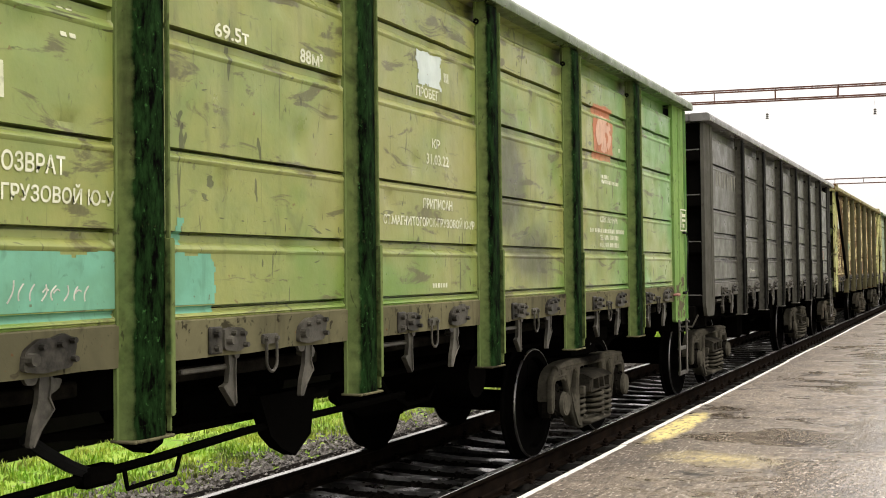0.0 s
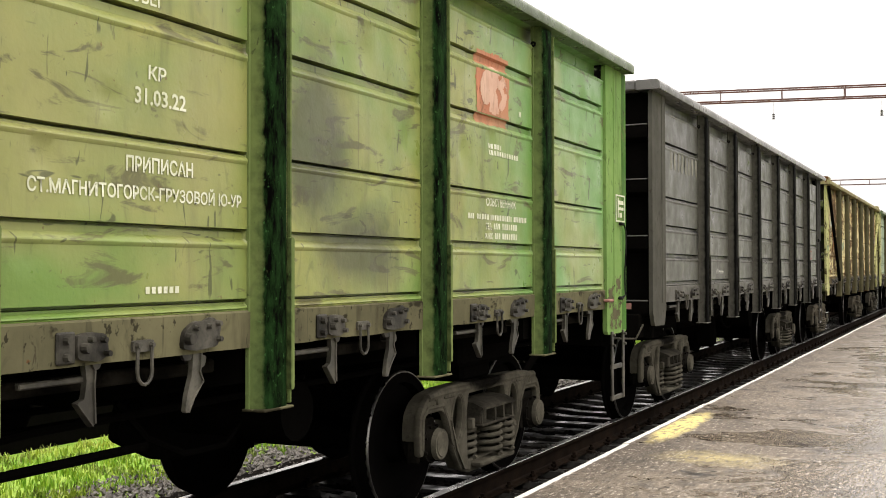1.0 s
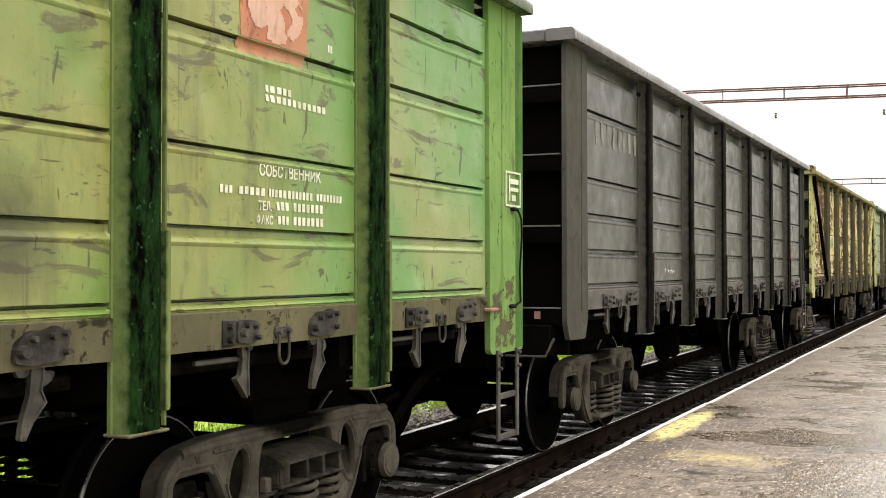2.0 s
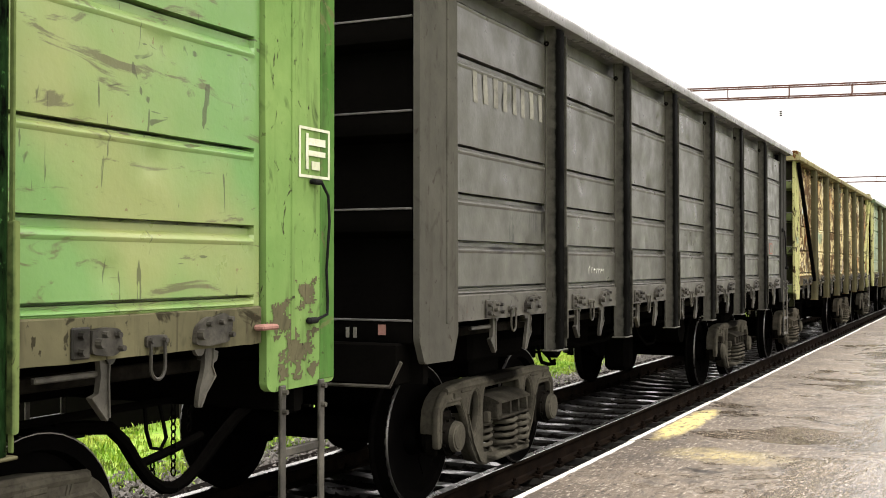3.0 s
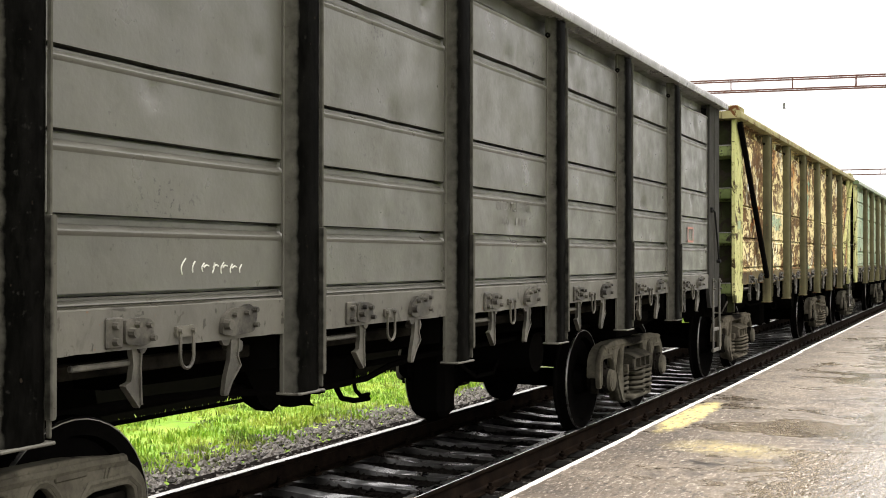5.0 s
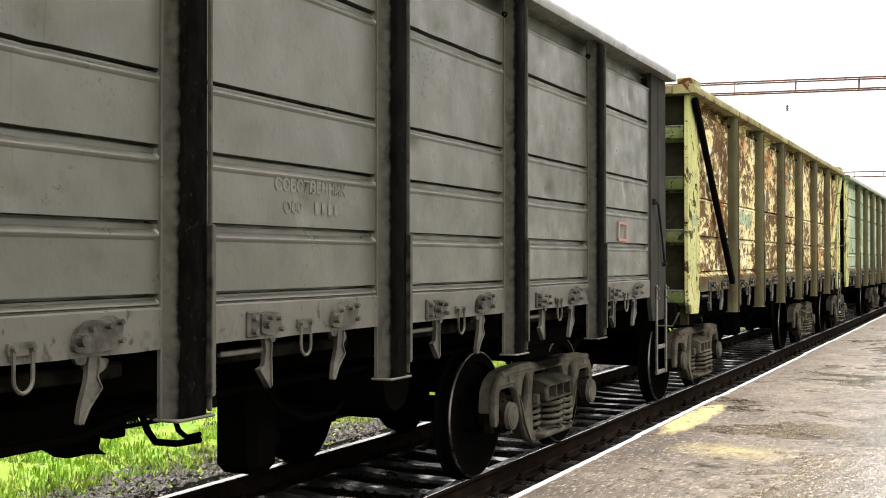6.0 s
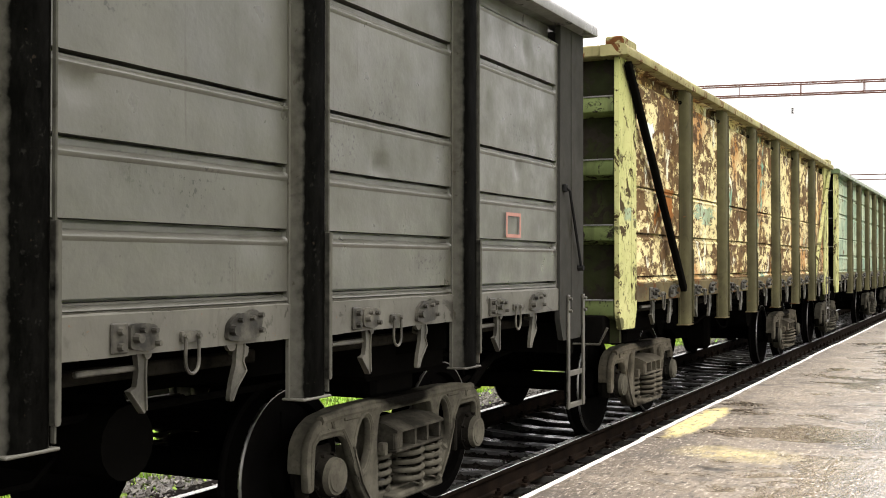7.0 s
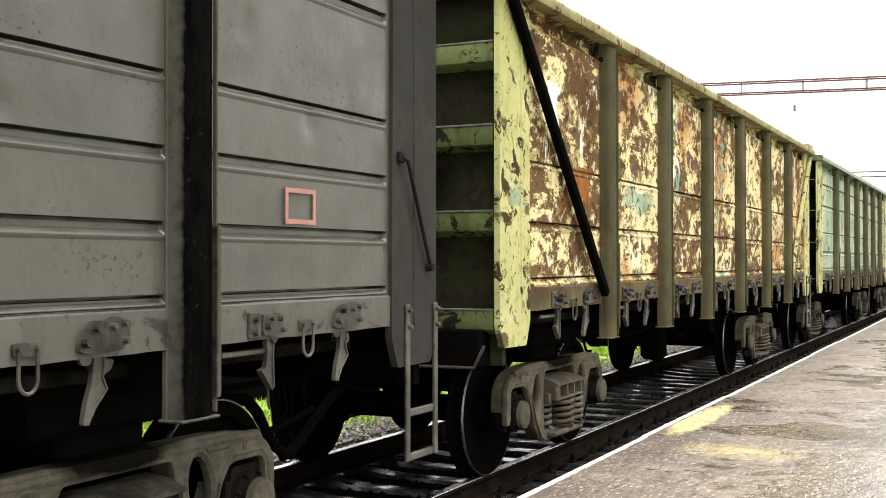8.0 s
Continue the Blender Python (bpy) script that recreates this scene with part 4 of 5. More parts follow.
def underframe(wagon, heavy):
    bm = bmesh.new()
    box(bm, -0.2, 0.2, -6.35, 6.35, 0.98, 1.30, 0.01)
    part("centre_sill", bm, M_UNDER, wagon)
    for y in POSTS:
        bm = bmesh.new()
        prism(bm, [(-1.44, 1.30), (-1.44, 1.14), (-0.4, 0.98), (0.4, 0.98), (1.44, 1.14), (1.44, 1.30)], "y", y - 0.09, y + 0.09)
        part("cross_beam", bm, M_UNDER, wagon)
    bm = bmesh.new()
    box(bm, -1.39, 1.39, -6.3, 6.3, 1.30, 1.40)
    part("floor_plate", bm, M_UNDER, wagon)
    for y in PANELS:
        for s in (1, -1):
            bm = bmesh.new()
            box(bm, 1.30 if s > 0 else -1.34, 1.34 if s > 0 else -1.30, y - 0.70, y + 0.70, 1.19, 1.25, 0.008)
            rod(bm, (1.2 * s, y - 0.72, 1.20), (1.2 * s, y + 0.72, 1.20), 0.03)
            part("hatch_bar", bm, M_CAST_DARK if s > 0 else M_UNDER, wagon)
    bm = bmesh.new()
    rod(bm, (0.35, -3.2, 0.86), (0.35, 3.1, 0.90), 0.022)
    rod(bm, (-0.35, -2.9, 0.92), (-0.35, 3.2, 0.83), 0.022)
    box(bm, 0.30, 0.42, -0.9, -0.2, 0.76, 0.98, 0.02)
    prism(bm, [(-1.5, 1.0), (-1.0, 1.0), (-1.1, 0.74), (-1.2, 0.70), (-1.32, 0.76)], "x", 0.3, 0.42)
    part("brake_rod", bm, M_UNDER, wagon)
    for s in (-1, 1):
        # added plates stand in for brake rigging and block the view of grass
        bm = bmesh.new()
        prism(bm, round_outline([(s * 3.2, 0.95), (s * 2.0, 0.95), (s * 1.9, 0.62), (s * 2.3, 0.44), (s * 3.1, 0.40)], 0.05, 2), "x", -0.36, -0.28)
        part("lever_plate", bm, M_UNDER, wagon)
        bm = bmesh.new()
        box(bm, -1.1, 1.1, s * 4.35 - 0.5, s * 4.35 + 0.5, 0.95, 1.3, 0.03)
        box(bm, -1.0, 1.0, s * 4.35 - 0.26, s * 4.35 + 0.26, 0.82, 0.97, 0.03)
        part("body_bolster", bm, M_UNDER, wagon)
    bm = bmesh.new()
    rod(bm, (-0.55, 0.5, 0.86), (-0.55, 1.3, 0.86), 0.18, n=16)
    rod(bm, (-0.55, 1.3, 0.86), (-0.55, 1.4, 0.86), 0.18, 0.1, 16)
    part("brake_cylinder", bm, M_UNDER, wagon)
    if heavy:
        bm = bmesh.new()
        tube(bm, [(0.95, -3.1, 0.76), (0.95, -1.75, 0.80), (0.95, -1.1, 0.83), (0.95, 0.7, 0.84)], 0.022)
        part("pull_rod", bm, M_UNDER, wagon)
        bm = bmesh.new()
        tube(bm, [(0.95, -2.6, 1.0), (0.96, -2.5, 0.93), (0.96, -2.36, 0.85), (0.96, -2.2, 0.78)], 0.028)
        part("hose_bend", bm, M_CABLE, wagon)
        bm = bmesh.new()
        tube(bm, [(0.98, -2.05, 0.79), (0.98, -2.03, 0.70), (0.98, -1.70, 0.71), (0.98, -1.66, 0.80)], 0.012)
        part("guard_loop", bm, M_UNDER, wagon)
        part("lever_joint", box(bmesh.new(), 0.9, 1.0, -2.3, -2.1, 0.74, 0.83, 0.02), M_UNDER, wagon)
    else:
        bm = bmesh.new()
        tube(bm, [(-0.89, -1.6, 0.535), (-0.89, 0.43, 0.525), (-0.89, 2.2, 0.52)], 0.017)
        part("pull_rod", bm, M_UNDER, wagon)
        bm = bmesh.new()
        prism(bm, round_outline([(0.70, 1.0), (1.26, 1.0), (1.22, 0.50), (1.20, 0.42), (1.28, 0.37), (1.12, 0.40), (0.92, 0.40), (0.78, 0.48)], 0.02, 2), "x", -0.94, -0.84)
        box(bm, -0.94, -0.84, 1.316, 1.457, 0.465, 1.0, 0.008)
        part("rod_hanger", bm, M_UNDER, wagon)
        bm = bmesh.new()
        tube(bm, [(-0.89, 1.62, 0.95), (-0.89, 1.66, 0.60), (-0.89, 1.73, 0.46), (-0.89, 1.81, 0.375), (-0.89, 2.03, 0.33), (-0.89, 2.3, 0.32)], 0.025, 8)
        tube(bm, [(-0.89, 2.02, 0.95), (-0.89, 2.02, 0.50), (-0.89, 2.06, 0.42), (-0.89, 2.15, 0.36), (-0.89, 2.3, 0.36)], 0.02, 8)
        part("bent_air_pipe", bm, M_UNDER, wagon)
        bm = bmesh.new()
        box(bm, 0.20, 0.50, 1.03, 1.30, 0.38, 1.0, 0.05)
        rod(bm, (0.35, 1.30, 0.55), (0.35, 1.42, 0.55), 0.085, 0.07, 12)
        part("air_distributor", bm, M_UNDER, wagon)
    if heavy:
        bm = bmesh.new()
        prism(bm, [(-1.0, 1.0), (-0.45, 1.0), (-0.5, 0.74), (-0.66, 0.64), (-0.8, 0.70), (-0.9, 0.78)], "x", 0.9, 0.98)
        part("brake_lever", bm, M_UNDER, wagon)
    bm = bmesh.new()
    rod(bm, (0.1, 2.05, 0.84), (0.9, 2.05, 0.84), 0.17, n=16)
    part("air_reservoir", bm, M_UNDER, wagon)
    bm = bmesh.new()
    tube(bm, [(0.75, -6.3, 0.98), (0.75, -2.6, 0.96), (0.75, -2.2, 0.94), (0.76, -1.8, 0.90), (0.74, -1.5, 0.86), (0.74, -0.6, 0.86), (0.75, -0.3, 0.92), (0.75, 0.2, 0.95), (0.75, 6.3, 0.98)], 0.02)
    tube(bm, [(0.6, 0.9, 1.0), (0.62, 1.1, 0.8), (0.62, 1.4, 0.68), (0.62, 1.75, 0.68), (0.6, 1.95, 0.8)], 0.018)
    part("air_pipe", bm, M_UNDER, wagon)
    for s in (0, 180):
        bm = bmesh.new()
        box(bm, -0.11, 0.11, 6.25, 6.60, 0.96, 1.14, 0.03)
        box(bm, -0.20, 0.14, 6.58, 6.93, 0.90, 1.20, 0.05)
        box(bm, 0.06, 0.22, 6.72, 7.02, 0.94, 1.16, 0.05)
        part("coupler", bm, M_UNDER, wagon, at=pose(0, 0, 0, 0, 0, s))
        bm = bmesh.new()
        side = 1 if s == 0 else -1
        tube(bm, [(side * x, y, z) for x, y, z in ((0.30, 5.90, 0.85), (0.30, 6.12, 0.83), (0.28, 6.33, 0.80), (0.25, 6.47, 0.71), (0.21, 6.61, 0.58), (0.19, 6.74, 0.46), (0.18, 6.86, 0.39), (0.18, 6.962, 0.37))], 0.036, 8)
        part("brake_hose", bm, M_UNDER, wagon, at=pose(0, 0, 0, 0, 0, s))
        if s == 0:
            bm = bmesh.new()
            tube(bm, [(0.15, 6.72, 0.54), (0.15, 6.98, 0.58), (0.15, 7.26, 0.63)], 0.026, 6)
            tube(bm, [(0.16, 6.74, 0.92), (0.16, 6.76, 0.72), (0.16, 6.80, 0.62), (0.16, 6.88, 0.60), (0.16, 6.93, 0.66), (0.16, 6.86, 0.90)], 0.012, 6)
            part("hose_bracket", bm, M_UNDER, wagon)
            for y0, top, count in ((6.98, 0.92, 12), (7.12, 0.86, 5), (6.80, 0.52, 3)):
                bm = bmesh.new()
                for k in range(count):
                    ring = [(0.016 * math.cos(a), 0.026 * math.sin(a)) for a in [2 * math.pi * q / 8 for q in range(8)]]
                    tube(bm, [(0.17 + (b if k % 2 else 0), y0 + (0 if k % 2 else b), top - 0.042 * k + c) for b, c in ring], 0.006, 4, True)
                part("chain", bm, M_UNDER, wagon)
        bm = bmesh.new()
        tube(bm, [(-0.22, 6.52, 1.2), (-0.5, 6.52, 0.95), (-1.353, 6.52, 0.96), (-1.425, 6.52, 1.10)], 0.011)
        part("uncoupling_lever", bm, M_HOOK, wagon, at=pose(0, 0, 0, 0, 0, s))


def gondola(y, label, look_of, grooves, seed, braces=False, ladder=(1.41, 0.56), tan=False, end_bay=0.0, heavy=False, square=False, rear_paint=None):
    posts = POSTS[:-1] + [POSTS[-1] + end_bay]
    edges = [-5.95] + posts + [5.95]
    wall, post_paint, corner_paint, sill_paint, chord_paint, end_paint, rib_paint = look_of
    wagon = thing("gondola_wagon", pose(0, y, 0), label, "wagon", "wagons of the freight train")

    def pair(name, me, at=None, text="", parent=None):
        at = at or Matrix()
        a = part(name, me, None, wagon, text, at)
        b = part(name, me, None, wagon, text, TURNED @ at)
        return a, b

    for k in range(7):
        pair("side_panel", panel_mesh(edges[k], edges[k + 1], grooves, wall, seed))
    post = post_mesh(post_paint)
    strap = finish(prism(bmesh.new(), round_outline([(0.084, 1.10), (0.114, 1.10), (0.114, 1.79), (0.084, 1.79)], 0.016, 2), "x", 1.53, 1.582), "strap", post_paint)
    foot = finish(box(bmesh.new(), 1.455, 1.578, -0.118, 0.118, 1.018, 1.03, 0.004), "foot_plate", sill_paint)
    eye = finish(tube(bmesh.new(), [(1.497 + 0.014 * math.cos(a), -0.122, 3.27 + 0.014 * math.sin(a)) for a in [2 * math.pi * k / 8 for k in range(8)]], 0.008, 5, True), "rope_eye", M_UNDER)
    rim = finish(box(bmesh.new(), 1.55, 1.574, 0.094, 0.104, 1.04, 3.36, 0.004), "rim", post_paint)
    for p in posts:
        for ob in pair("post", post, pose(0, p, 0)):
            part("strap", strap, None, ob)
            part("rim", rim, None, ob)
            part("foot_plate", foot, None, ob)
            part("rope_eye", eye, None, ob)
    # lower side beam with a ragged lower edge
    bm = bmesh.new()
    n = 150
    top, low = [], []
    for k in range(n + 1):
        u = -5.95 + 11.9 * k / n
        w = 0.006 * noise.noise((u * 3.0, seed, 2.0)) + 0.003 * noise.noise((u * 11.0, seed, 5.0))
        top.append([bm.verts.new((x, u, z)) for x, z in ((1.36, 1.474), (1.472, 1.474), (1.496, 1.456))])
        low.append([bm.verts.new((x, u, 1.30 + w)) for x in (1.494, 1.36)])
    for k in range(n):
        a, b = top[k] + low[k], top[k + 1] + low[k + 1]
        for i in range(5):
            j = (i + 1) % 5
            bm.faces.new((a[i], a[j], b[j], b[i]))
    bm.faces.new(top[0] + low[0])
    bm.faces.new((top[-1] + low[-1])[::-1])
    pair("side_beam", finish(bm, "side_beam", sill_paint))
    # top chord
    bm = bmesh.new()
    prism(bm, round_outline([(1.36, 3.40), (1.60, 3.40), (1.60, 3.465), (1.575, 3.495), (1.36, 3.495)], 0.012, 2), "y", -6.52, 6.52)
    pair("top_chord", finish(bm, "top_chord", chord_paint))
    # corner posts
    bm = bmesh.new()
    out = [(5.95, 3.4), (6.45, 3.4), (6.45, 1.22), (6.38, 1.08), (6.0, 1.075), (5.93, 1.24)]
    if square:
        out = [(5.95, 3.4), (6.45, 3.4), (6.45, 1.095), (6.43, 1.08), (6.02, 1.075), (5.98, 1.10)]
    wide = [(a + (end_bay if a > 6.2 else 0.0), b) for a, b in out]
    prism(bm, round_outline(wide, 0.02, 2), "x", 1.465, 1.505)
    box(bm, 1.49, 1.512, 6.17, 6.20, 1.3, 3.39, 0.004)
    far = finish(bm, "corner_post", rear_paint or corner_paint)
    pair("corner_post", far)
    bm = bmesh.new()
    prism(bm, round_outline([(-a, b) for a, b in out][::-1], 0.02, 2), "x", 1.465, 1.505)
    box(bm, 1.49, 1.512, -6.10, -6.07, 1.3, 3.39, 0.004)
    pair("corner_post", finish(bm, "corner_post", corner_paint))
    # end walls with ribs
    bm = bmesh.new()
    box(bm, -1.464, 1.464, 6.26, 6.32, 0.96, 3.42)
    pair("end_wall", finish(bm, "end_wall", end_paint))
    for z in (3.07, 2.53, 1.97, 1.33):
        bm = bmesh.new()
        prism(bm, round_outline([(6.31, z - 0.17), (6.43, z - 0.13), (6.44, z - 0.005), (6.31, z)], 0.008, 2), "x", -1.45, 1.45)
        # pale strip paints the sky's glint along the rib's wet top edge
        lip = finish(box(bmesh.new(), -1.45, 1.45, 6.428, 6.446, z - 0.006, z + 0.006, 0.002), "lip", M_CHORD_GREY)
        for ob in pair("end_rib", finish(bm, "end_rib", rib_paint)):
            part("lip", lip, None, ob)
    bm = bmesh.new()
    box(bm, -1.355, 1.355, 6.26, 6.50, 3.40, 3.50, 0.012)
    pair("end_chord", finish(bm, "end_chord", chord_paint))
    bm = bmesh.new()
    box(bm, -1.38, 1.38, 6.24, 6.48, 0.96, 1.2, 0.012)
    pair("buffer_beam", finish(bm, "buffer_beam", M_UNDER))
    # ladder at one corner of each side
    hi, lo = ladder
    bm = bmesh.new()
    for u in (6.09, 6.42):
        box(bm, 1.506, 1.522, u - 0.022, u + 0.022, lo, hi, 0.004)
        bolt(bm, 1.522, u, hi - 0.03, 0.014)
        bolt(bm, 1.522, u, hi - 0.12, 0.014)
    a = finish(bm, "ladder", M_HOOK)
    rung = finish(box(bmesh.new(), 1.49, 1.515, 6.10, 6.41, -0.02, 0.02, 0.005), "rung", M_HOOK)
    for ob in pair("ladder", a):
        for z in (lo + 0.02, (lo + 1.08) / 2):
            part("rung", rung, None, ob, at=pose(0, 0, z))
    # hatch latches and tie loops along the side beam
    left, right, loop = bracket_left(M_LATCH), bracket_right(M_LATCH), loop_mesh(M_HOOK)
    for p in PANELS[:-2] + [q + end_bay * 1.2 for q in PANELS[-2:]]:
        for ob in pair("latch_bracket", left, pose(0, p - 0.27, 1.365)):
            part("latch_hook", HOOK_L, None, ob, at=pose(0, 0.02, -0.045))
        for ob in pair("latch_bracket", right, pose(0, p + 0.385, 1.375)):
            part("latch_hook", HOOK_R, None, ob, at=pose(0, -0.02, -0.05))
        pair("tie_loop", loop, pose(0, p + 0.03, 1.345))
    if braces:
        for s in (-1, 1):
            bm = bmesh.new()
            a, b = Vector((1.545, s * 6.32, 3.36)), Vector((1.545, s * 4.42, 1.38))
            m = Matrix.Translation((a + b) / 2) @ (b - a).to_track_quat("Z", "X").to_matrix().to_4x4()
            box(bm, -0.034, 0.034, -0.03, 0.03, -(b - a).length / 2, (b - a).length / 2, 0.008, m)
            bm2 = bmesh.new()
            box(bm2, 0.022, 0.030, -0.036, -0.030, -(b - a).length / 2, (b - a).length / 2, 0.0, m)
            edge = finish(bm2, "brace_edge", M_OLIVE_POST)
            for ob in pair("diagonal_brace", finish(bm, "diagonal_brace", M_UNDER if s < 0 else corner_paint)):
                part("brace_edge", edge, None, ob, "worn olive edge")
        for s in (-1, 1):
            bm = bmesh.new()
            box(bm, 1.40, 1.56, s * 6.3 - 0.20, s * 6.3 + 0.20, 3.49, 3.565, 0.012)
            pair("corner_gusset", finish(bm, "corner_gusset", M_CHORD_OLIVE))
    underframe(wagon, heavy)
    for s in (-1, 1):
        bogie(wagon, 4.29 * s + 0.06, tan)
    return wagon


# ends in M_UNDER have the shade of the wagon gaps in their colour
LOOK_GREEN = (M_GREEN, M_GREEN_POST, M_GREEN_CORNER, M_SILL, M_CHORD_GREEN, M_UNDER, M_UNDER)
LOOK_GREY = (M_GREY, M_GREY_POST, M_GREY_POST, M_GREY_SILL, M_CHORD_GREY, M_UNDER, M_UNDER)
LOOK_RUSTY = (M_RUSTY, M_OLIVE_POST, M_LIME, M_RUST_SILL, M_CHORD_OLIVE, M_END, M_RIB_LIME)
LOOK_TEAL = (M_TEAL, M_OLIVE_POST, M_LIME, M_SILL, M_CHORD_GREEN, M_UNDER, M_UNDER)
GROOVES_GREEN = ((3.04, 0.075, 0.022), (2.655, 0.075, 0.022), (2.16, 0.034, 0.012), (1.82, 0.065, 0.024), (1.515, 0.035, 0.018), (3.398, 0.14, 0.078))
GROOVES_GREY = ((2.95, 0.06, 0.022), (2.39, 0.036, 0.014), (2.095, 0.055, 0.022), (1.80, 0.055, 0.026), (1.515, 0.035, 0.02), (3.398, 0.14, 0.078))
GROOVES_RUSTY = ((2.34, 0.034, 0.012), (1.92, 0.05, 0.018), (1.53, 0.045, 0.018), (3.398, 0.14, 0.078))
green = gondola(5.98, "weathered green open freight wagon with white stencilled writing", LOOK_GREEN, GROOVES_GREEN, 1.0, ladder=(1.10, 0.50), end_bay=0.1, heavy=True, square=True)
grey = gondola(19.91, "dark grey steel open freight wagon with chalk marks", LOOK_GREY, GROOVES_GREY, 50.0, rear_paint=M_GREY_DARK)
rusty = gondola(33.72, "peeling yellow and rust open freight wagon with diagonal braces", LOOK_RUSTY, GROOVES_RUSTY, 90.0, braces=True, tan=True)
pale = gondola(47.64, "pale green worn open freight wagon", LOOK_TEAL, GROOVES_GREEN, 130.0)
last = gondola(61.56, "dark grey open freight wagon further down the train", LOOK_GREY, GROOVES_GREY, 170.0)
WAGONS = ((green, 5.98), (grey, 19.91), (rusty, 33.72), (pale, 47.64), (last, 61.56))


# ---- writing, paint patches, cables ----
def hug(bm, seed, grooves, lift):
    for v in bm.verts:
        v.co.x = FRONT - step_in(v.co.z, grooves) + relief(v.co.y, v.co.z, seed) + lift
    return bm


def stencil(wagon, text, y0, y1, z, h, seed, grooves, material, label):
    bm = letters(text, h, y1 - y0)
    for v in bm.verts:
        v.co.y += y0
        v.co.z += z
    return part("lettering", hug(bm, seed, grooves, 0.0035), material, wagon, label, sharp=0)


def bars(wagon, y0, y1, z, h, count, seed, grooves, material, label, fill=0.68, slant=0.0, name="painted_bar"):
    """Plain bars in place of characters."""
    w = (y1 - y0) / count
    rng = random.Random(int(abs(y0 * 1000)) + count)
    for k in range(count):
        bm = bmesh.new()
        a, b = y0 + w * (k + (1 - fill) / 2), y0 + w * (k + (1 + fill) / 2)
        lo, hi = z + h * rng.uniform(0, 0.05), z + h * rng.uniform(0.95, 1.0)
        t = slant * rng.uniform(0.4, 1.0)
        bm.faces.new([bm.verts.new((0, p, q)) for p, q in ((a, lo), (b, lo), (b - t, hi), (a - t, hi))])
        part(name, hug(bm, seed, grooves, 0.0035), material, wagon, label, sharp=0)


def patch(wagon, name, y0, y1, z0, z1, inside, seed, grooves, material, label, cell=0.012, lift=0.0025):
    """A coat of paint with a ragged rim that follows the sheet."""
    bm = bmesh.new()
    ny, nz = int((y1 - y0) / cell), int((z1 - z0) / cell)
    verts = {}

    def corner(i, j):
        if (i, j) not in verts:
            verts[i, j] = bm.verts.new((0, y0 + (y1 - y0) * i / ny, z0 + (z1 - z0) * j / nz))
        return verts[i, j]
    for i in range(ny):
        for j in range(nz):
            if inside((i + 0.5) / ny, (j + 0.5) / nz):
                bm.faces.new((corner(i, j), corner(i + 1, j), corner(i + 1, j + 1), corner(i, j + 1)))
    return part(name, hug(bm, seed, grooves, lift), material, wagon, label)


def ragged(margin, scale, seed, pull=0.0):
    """A box in (0..1)^2 with a ragged rim."""
    def test(u, v):
        d = min(u, 1 - u, v, 1 - v)
        return d > margin * (0.5 + noise.noise((u * scale, v * scale, seed))) + pull * noise.noise((u * scale * 4, v * scale * 4, seed + 4))
    return test


def squiggle(wagon, strokes, seed, grooves, material, label, r=0.005):
    for pts in strokes:
        part("chalk_stroke", tube(bmesh.new(), [(FRONT + relief(y, z, seed) - step_in(z, grooves) + 0.001, y, z) for y, z in pts], r, 5), material, wagon, label)


def scrawl(wagon, y0, width, z, high, count, seed, grooves, chance, r):
    """Unreadable chalk handwriting: short hooked strokes, leaning forward."""
    rng = random.Random(chance)
    step, strokes = width / count, []
    for k in range(count):
        y, h = y0 + step * k, high * rng.uniform(0.55, 0.8) * (1.5 if k == 0 else 1.0)
        bend, lean, turn = rng.uniform(0.2, 1.0), 0.35 * h, rng.choice((-1, 1))
        strokes.append([(y + lean * t + turn * bend * 0.3 * step * math.sin(math.pi * t), z - 0.002 * k + h * (t - 0.5)) for t in [q / 8 for q in range(9)]])
        if rng.random() < 0.6:
            strokes.append([(y + 0.1 * step + 0.55 * step * t, z - 0.002 * k + h * rng.uniform(-0.02, 0.02) + 0.25 * h * math.sin(2.6 * t)) for t in [q / 6 for q in range(7)]])
    squiggle(wagon, strokes, seed, grooves, M_CHALK, "white chalk scribble", r)


def outline(wagon, x, y0, y1, z0, z1, w, extra, material, label):
    bm = bmesh.new()
    for a, b, c, d in ((y0, y1, z0, z0 + w), (y0, y1, z1 - w, z1), (y0, y0 + w, z0 + w, z1 - w), (y1 - w, y1, z0 + w, z1 - w)) + tuple(extra):
        box(bm, x, x + 0.003, a, b, c, d)
    return part("painted_frame", bm, material, wagon, label, sharp=0)


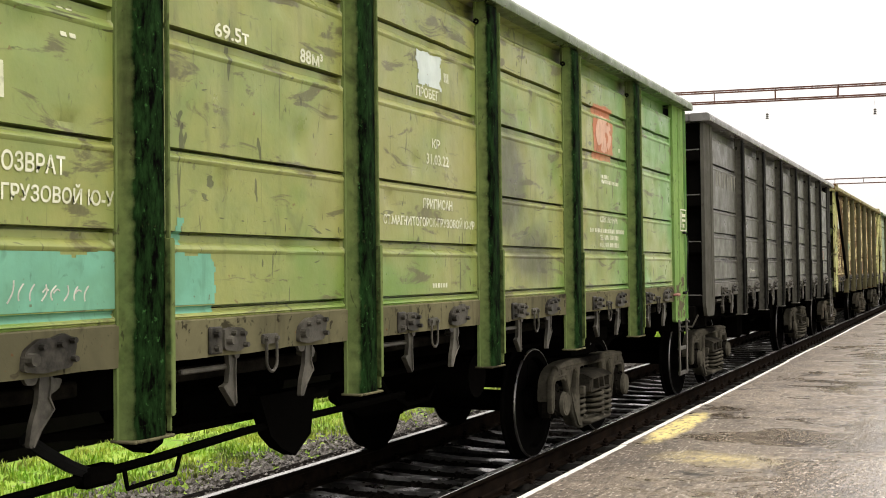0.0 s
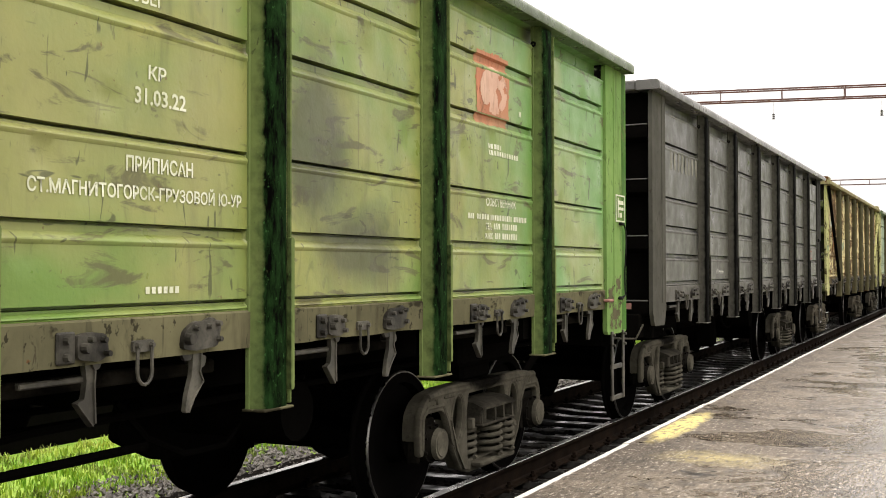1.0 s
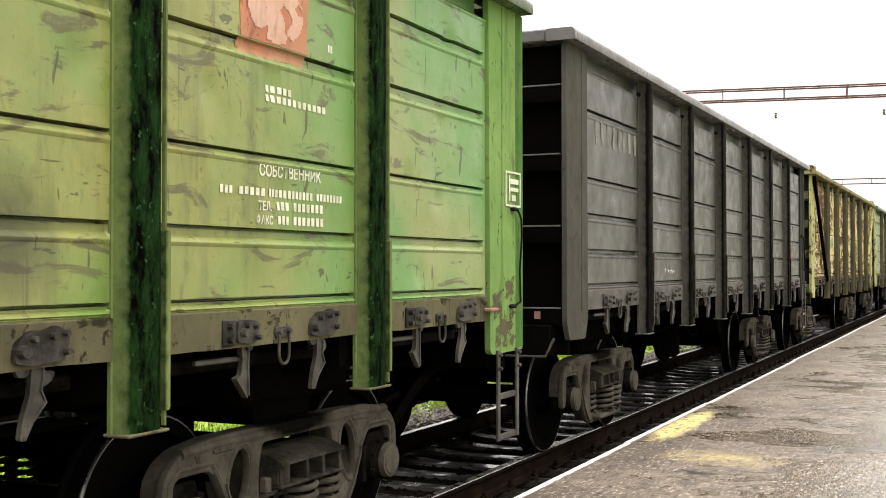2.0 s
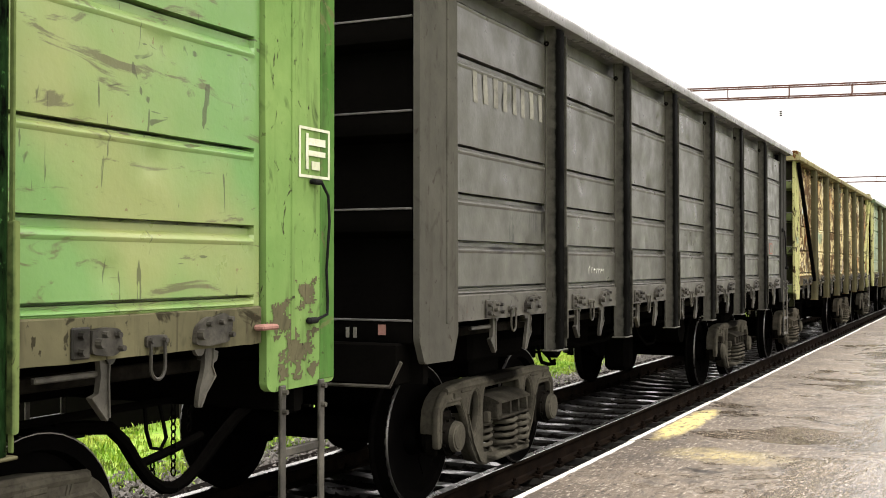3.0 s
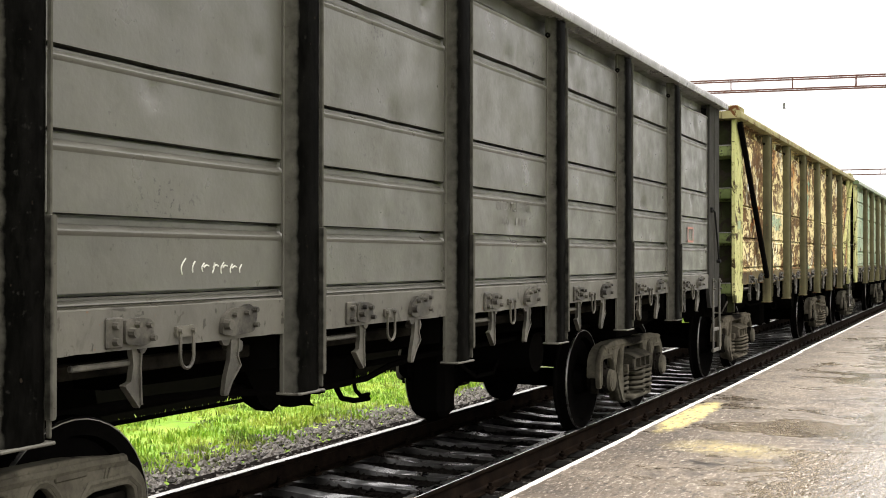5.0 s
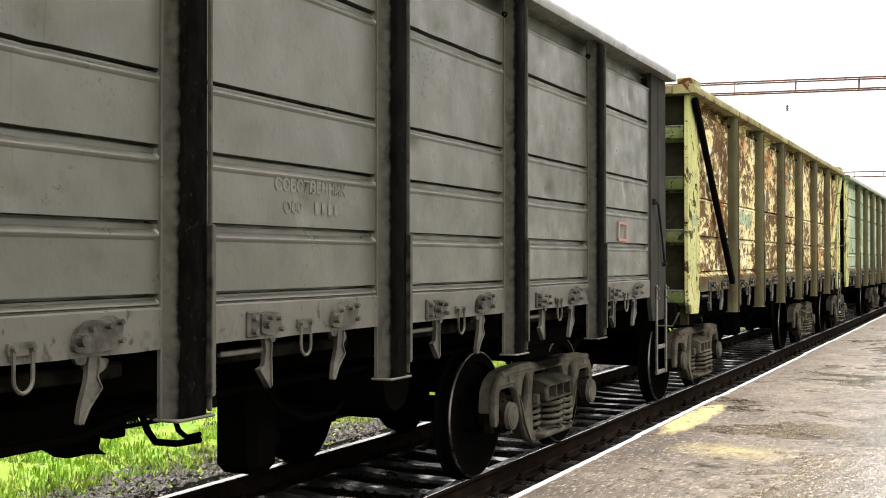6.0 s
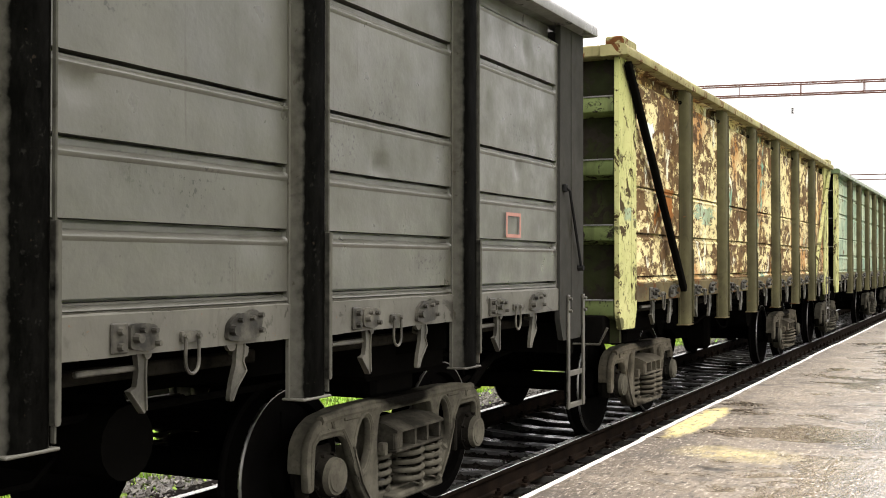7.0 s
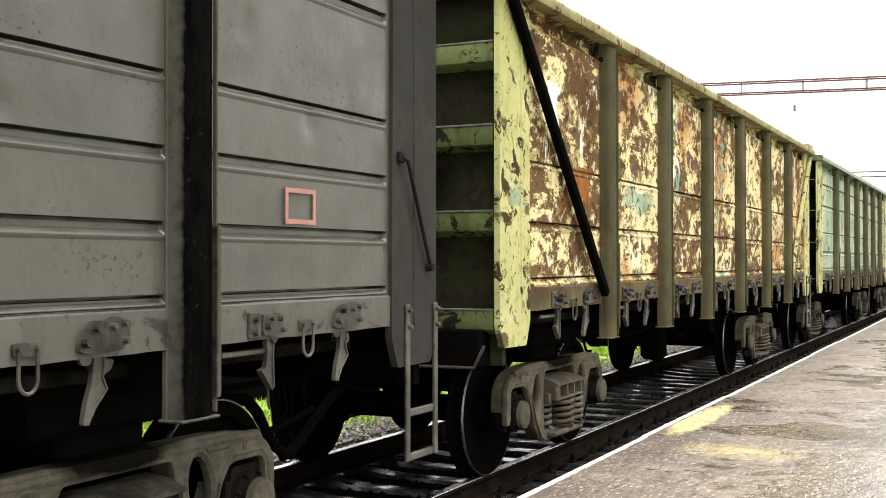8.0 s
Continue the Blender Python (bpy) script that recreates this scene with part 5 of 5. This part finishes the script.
def green_writing():
    g, s, w = GROOVES_GREEN, 1.0, "white stencilled lettering"
    for text, y0, y1, z, h in (
        ("69.5т", -2.05, -1.80, 2.665, 0.062), ("88м³", -1.375, -1.17, 2.665, 0.066),
        ("ВОЗВРАТ", -3.27, -2.93, 2.005, 0.066), ("СТ.МАГНИТОГОРСК-ГРУЗОВОЙ Ю-УР", -3.97, -2.634, 1.905, 0.072),
        ("ПРОБЕГ", -0.122, 0.161, 2.675, 0.058), ("КР", 0.078, 0.182, 2.387, 0.054), ("31.03.22", 0.001, 0.306, 2.287, 0.062),
        ("ПРИПИСАН", -0.042, 0.354, 2.022, 0.06), ("СТ.МАГНИТОГОРСК-ГРУЗОВОЙ Ю-УР", -0.534, 0.69, 1.915, 0.066),
        ("СОБСТВЕННИК", 3.398, 3.918, 2.06, 0.058), ("ТЕЛ.", 3.394, 3.50, 1.905, 0.042), ("ФАКС", 3.38, 3.51, 1.842, 0.042),
    ):
        stencil(green, text, y0, y1, z, h, s, g, M_WHITE, w)
    m = "white stencilled marks"
    for y0, y1, z, h, n in (
        (3.10, 3.20, 1.965, 0.036, 3), (3.24, 3.45, 1.967, 0.036, 5), (3.475, 3.85, 1.967, 0.038, 12), (3.875, 4.12, 1.967, 0.038, 8),
        (3.545, 3.645, 1.908, 0.042, 3), (3.675, 3.942, 1.908, 0.042, 7), (3.545, 3.645, 1.843, 0.042, 3), (3.675, 3.95, 1.843, 0.042, 7),
        (3.45, 3.66, 2.442, 0.034, 5), (3.44, 3.965, 2.398, 0.034, 12), (0.06, 0.27, 1.55, 0.028, 6), (0.24, 0.31, 2.80, 0.06, 3),
        (-3.30, -3.20, 2.24, 0.13, 2), (-2.95, -2.86, 2.50, 0.11, 2), (3.98, 4.03, 2.71, 0.04, 2),
    ):
        bars(green, y0, y1, z, h, n, s, g, M_WHITE, m, 0.66)

    def drip(u, v):
        body = v < 0.60 + 0.05 * noise.noise((u * 9, 1, 2)) and u < 0.955 + 0.05 * noise.noise((v * 6, 4, 2)) and v > 0.01
        tongue = abs(u - 0.795 - 0.01 * noise.noise((v * 8, 3, 3))) < 0.016 + 0.012 * noise.noise((v * 11, 7, 3)) and v < 0.95
        return body or tongue
    patch(green, "paint_patch", -3.45, -2.0, 1.478, 1.90, drip, s, g, M_TURQUOISE, "turquoise painted-over patch", 0.011)
    patch(green, "paint_patch", -0.13, 0.22, 2.735, 2.965, ragged(0.10, 5, 3.0, 0.03), s, g, M_PALE, "white painted-over blotch")
    patch(green, "emblem", 3.244, 3.80, 2.59, 3.08, ragged(0.03, 4, 8.0, 0.02), s, g, M_RED, "faded red square emblem")
    patch(green, "emblem_figure", 3.30, 3.76, 2.66, 3.0, lambda u, v: ((u - 0.5) / 0.48) ** 2 + ((v - 0.5) / 0.46) ** 2 < 1 and noise.noise((u * 5, v * 5, 6.0)) > -0.22, s, g, M_FIGURE, "pale pink emblem figure", 0.01, 0.005)
    scrawl(green, -3.20, 0.42, 1.595, 0.085, 8, s, g, 3, 0.0042)
    outline(green, 1.5085, 6.23, 6.50, 2.06, 2.30, 0.013, ((6.314, 6.46, 2.165, 2.19), (6.29, 6.31, 2.10, 2.27), (6.314, 6.46, 2.215, 2.25), (6.34, 6.41, 2.10, 2.14)), M_WHITE, "white painted tag frame")
    part("edge_strip", box(bmesh.new(), 1.502, 1.508, 6.42, 6.548, 1.10, 3.395, 0.002), M_STRIP, green, "darker green painted edge strip")
    for k, (y0, y1, z0, z1) in enumerate(((5.97, 6.2, 1.30, 1.52), (6.05, 6.42, 1.10, 1.36), (6.2, 6.42, 1.42, 1.60))):
        ob = patch(green, "rust_patch", y0, y1, z0, z1, ragged(0.42, 4, 20.0 + k, 0.25), s, (), M_SILL, "worn grimy paint patch", 0.007)
        for v in ob.data.vertices:
            v.co.x = 1.5075
    bm = bmesh.new()
    box(bm, 1.505, 1.54, 6.32, 6.40, 2.03, 2.055, 0.008)
    tube(bm, [(1.535, 6.39, 2.04), (1.54, 6.44, 1.98), (1.535, 6.46, 1.86), (1.525, 6.45, 1.62), (1.52, 6.47, 1.48), (1.53, 6.45, 1.41), (1.53, 6.34, 1.385)], 0.0075)
    box(bm, 1.505, 1.54, 6.29, 6.37, 1.37, 1.40, 0.01)
    part("signal_cable", bm, M_CABLE, green, "black rubber cable with sockets")
    bm = bmesh.new()
    box(bm, 1.50, 1.56, 5.88, 6.00, 1.36, 1.385, 0.008)
    part("lamp_bracket", bm, M_PINK, green, "red painted bracket")


def grey_marks():
    g, s = GROOVES_GREY, 50.0
    bars(grey, -5.72, -4.40, 2.675, 0.215, 8, s, g, M_CHALK_FAINT, "faint white chalk mark", 0.42, 0.015)
    scrawl(grey, -3.38, 0.46, 1.61, 0.06, 7, s, g, 5, 0.0036)
    stencil(grey, "СОБСТВЕННИК", -0.19, 0.44, 1.965, 0.058, s, g, M_FAINT, "faint worn lettering")
    stencil(grey, "ООО", -0.12, 0.06, 1.865, 0.056, s, g, M_FAINT, "faint worn lettering")
    bars(grey, 0.13, 0.37, 1.865, 0.056, 4, s, g, M_FAINT, "faint worn lettering mark", 0.5)
    outline(grey, 1.492, 4.96, 5.21, 1.815, 1.98, 0.022, (), M_PINK, "faded red square outline")
    part("painted_square", box(bmesh.new(), 1.235, 1.285, -6.446, -6.442, 1.245, 1.305), M_PINK, grey, "small faded pink square")
    for x in (1.02, 1.07):
        part("painted_bar", box(bmesh.new(), x, x + 0.022, -6.446, -6.442, 1.225, 1.285), M_CHALK_FAINT, grey, "faint white mark")
    bm = bmesh.new()
    box(bm, 1.505, 1.535, 5.98, 6.03, 2.17, 2.23, 0.008)
    tube(bm, [(1.53, 6.0, 2.20), (1.545, 6.04, 2.18), (1.53, 6.33, 1.62)], 0.011)
    rod(bm, (1.505, 6.33, 1.61), (1.55, 6.33, 1.61), 0.022, n=8)
    part("release_rod", bm, M_CABLE, grey, "thin black release rod")


def rusty_patches():
    g, s = GROOVES_RUSTY, 90.0
    patch(rusty, "paint_patch", -5.55, -5.28, 2.52, 2.98, ragged(0.3, 3, 31.0, 0.12), s, g, M_PALE, "pale worn paint patch")
    patch(rusty, "paint_patch", -3.95, -2.75, 2.05, 2.32, ragged(0.35, 4, 33.0, 0.2), s, g, M_TEAL_FADED, "faded turquoise paint patch")
    patch(rusty, "paint_patch", -0.6, -0.25, 2.1, 3.0, ragged(0.35, 3, 37.0, 0.2), s, g, M_PALE, "pale worn paint patch")
    patch(rusty, "rust_patch", -5.4, -4.5, 2.0, 2.5, ragged(0.4, 3, 41.0, 0.25), s, g, M_ORANGE, "orange rust patch")
    ob = patch(rusty, "paint_patch", -6.32, -5.97, 2.0, 2.14, ragged(0.3, 3, 35.0, 0.12), s, (), M_TEAL_FADED, "faded turquoise paint patch")
    for v in ob.data.vertices:
        v.co.x = 1.5075


rusty_patches()
green_writing()
grey_marks()


# ---- track pieces and growth ----
scatter_stones(((-2.95, -0.95, 3, 26, 15000, -0.245), (-2.7, -0.95, 26, 60, 4000, -0.23)), M_STONE, "loose grey and brown crushed stone beside the grass", 5)
scatter_stones(((-0.7, 0.72, 3, 26, 5200, -0.238), (0.9, 1.6, 3, 26, 1500, -0.235), (-0.7, 1.5, 26, 60, 2500, -0.24)), M_STONE_SHADED, "crushed stone between the rails, coloured black for the train's shade", 6)
grow_grass()
sleepers()


def motions():
    """The train rolls by; wheelsets turn with its way."""
    steps = [0.25 * k for k in range(33)]
    for wagon, y in WAGONS:
        walk(wagon, [(t, pose(0, y - travel(t), 0)) for t in steps])
    for ob, u in rolling:
        walk(ob, [(t, pose(0, u, 0.4785, math.degrees(travel(t) / 0.4785))) for t in steps])


motions()
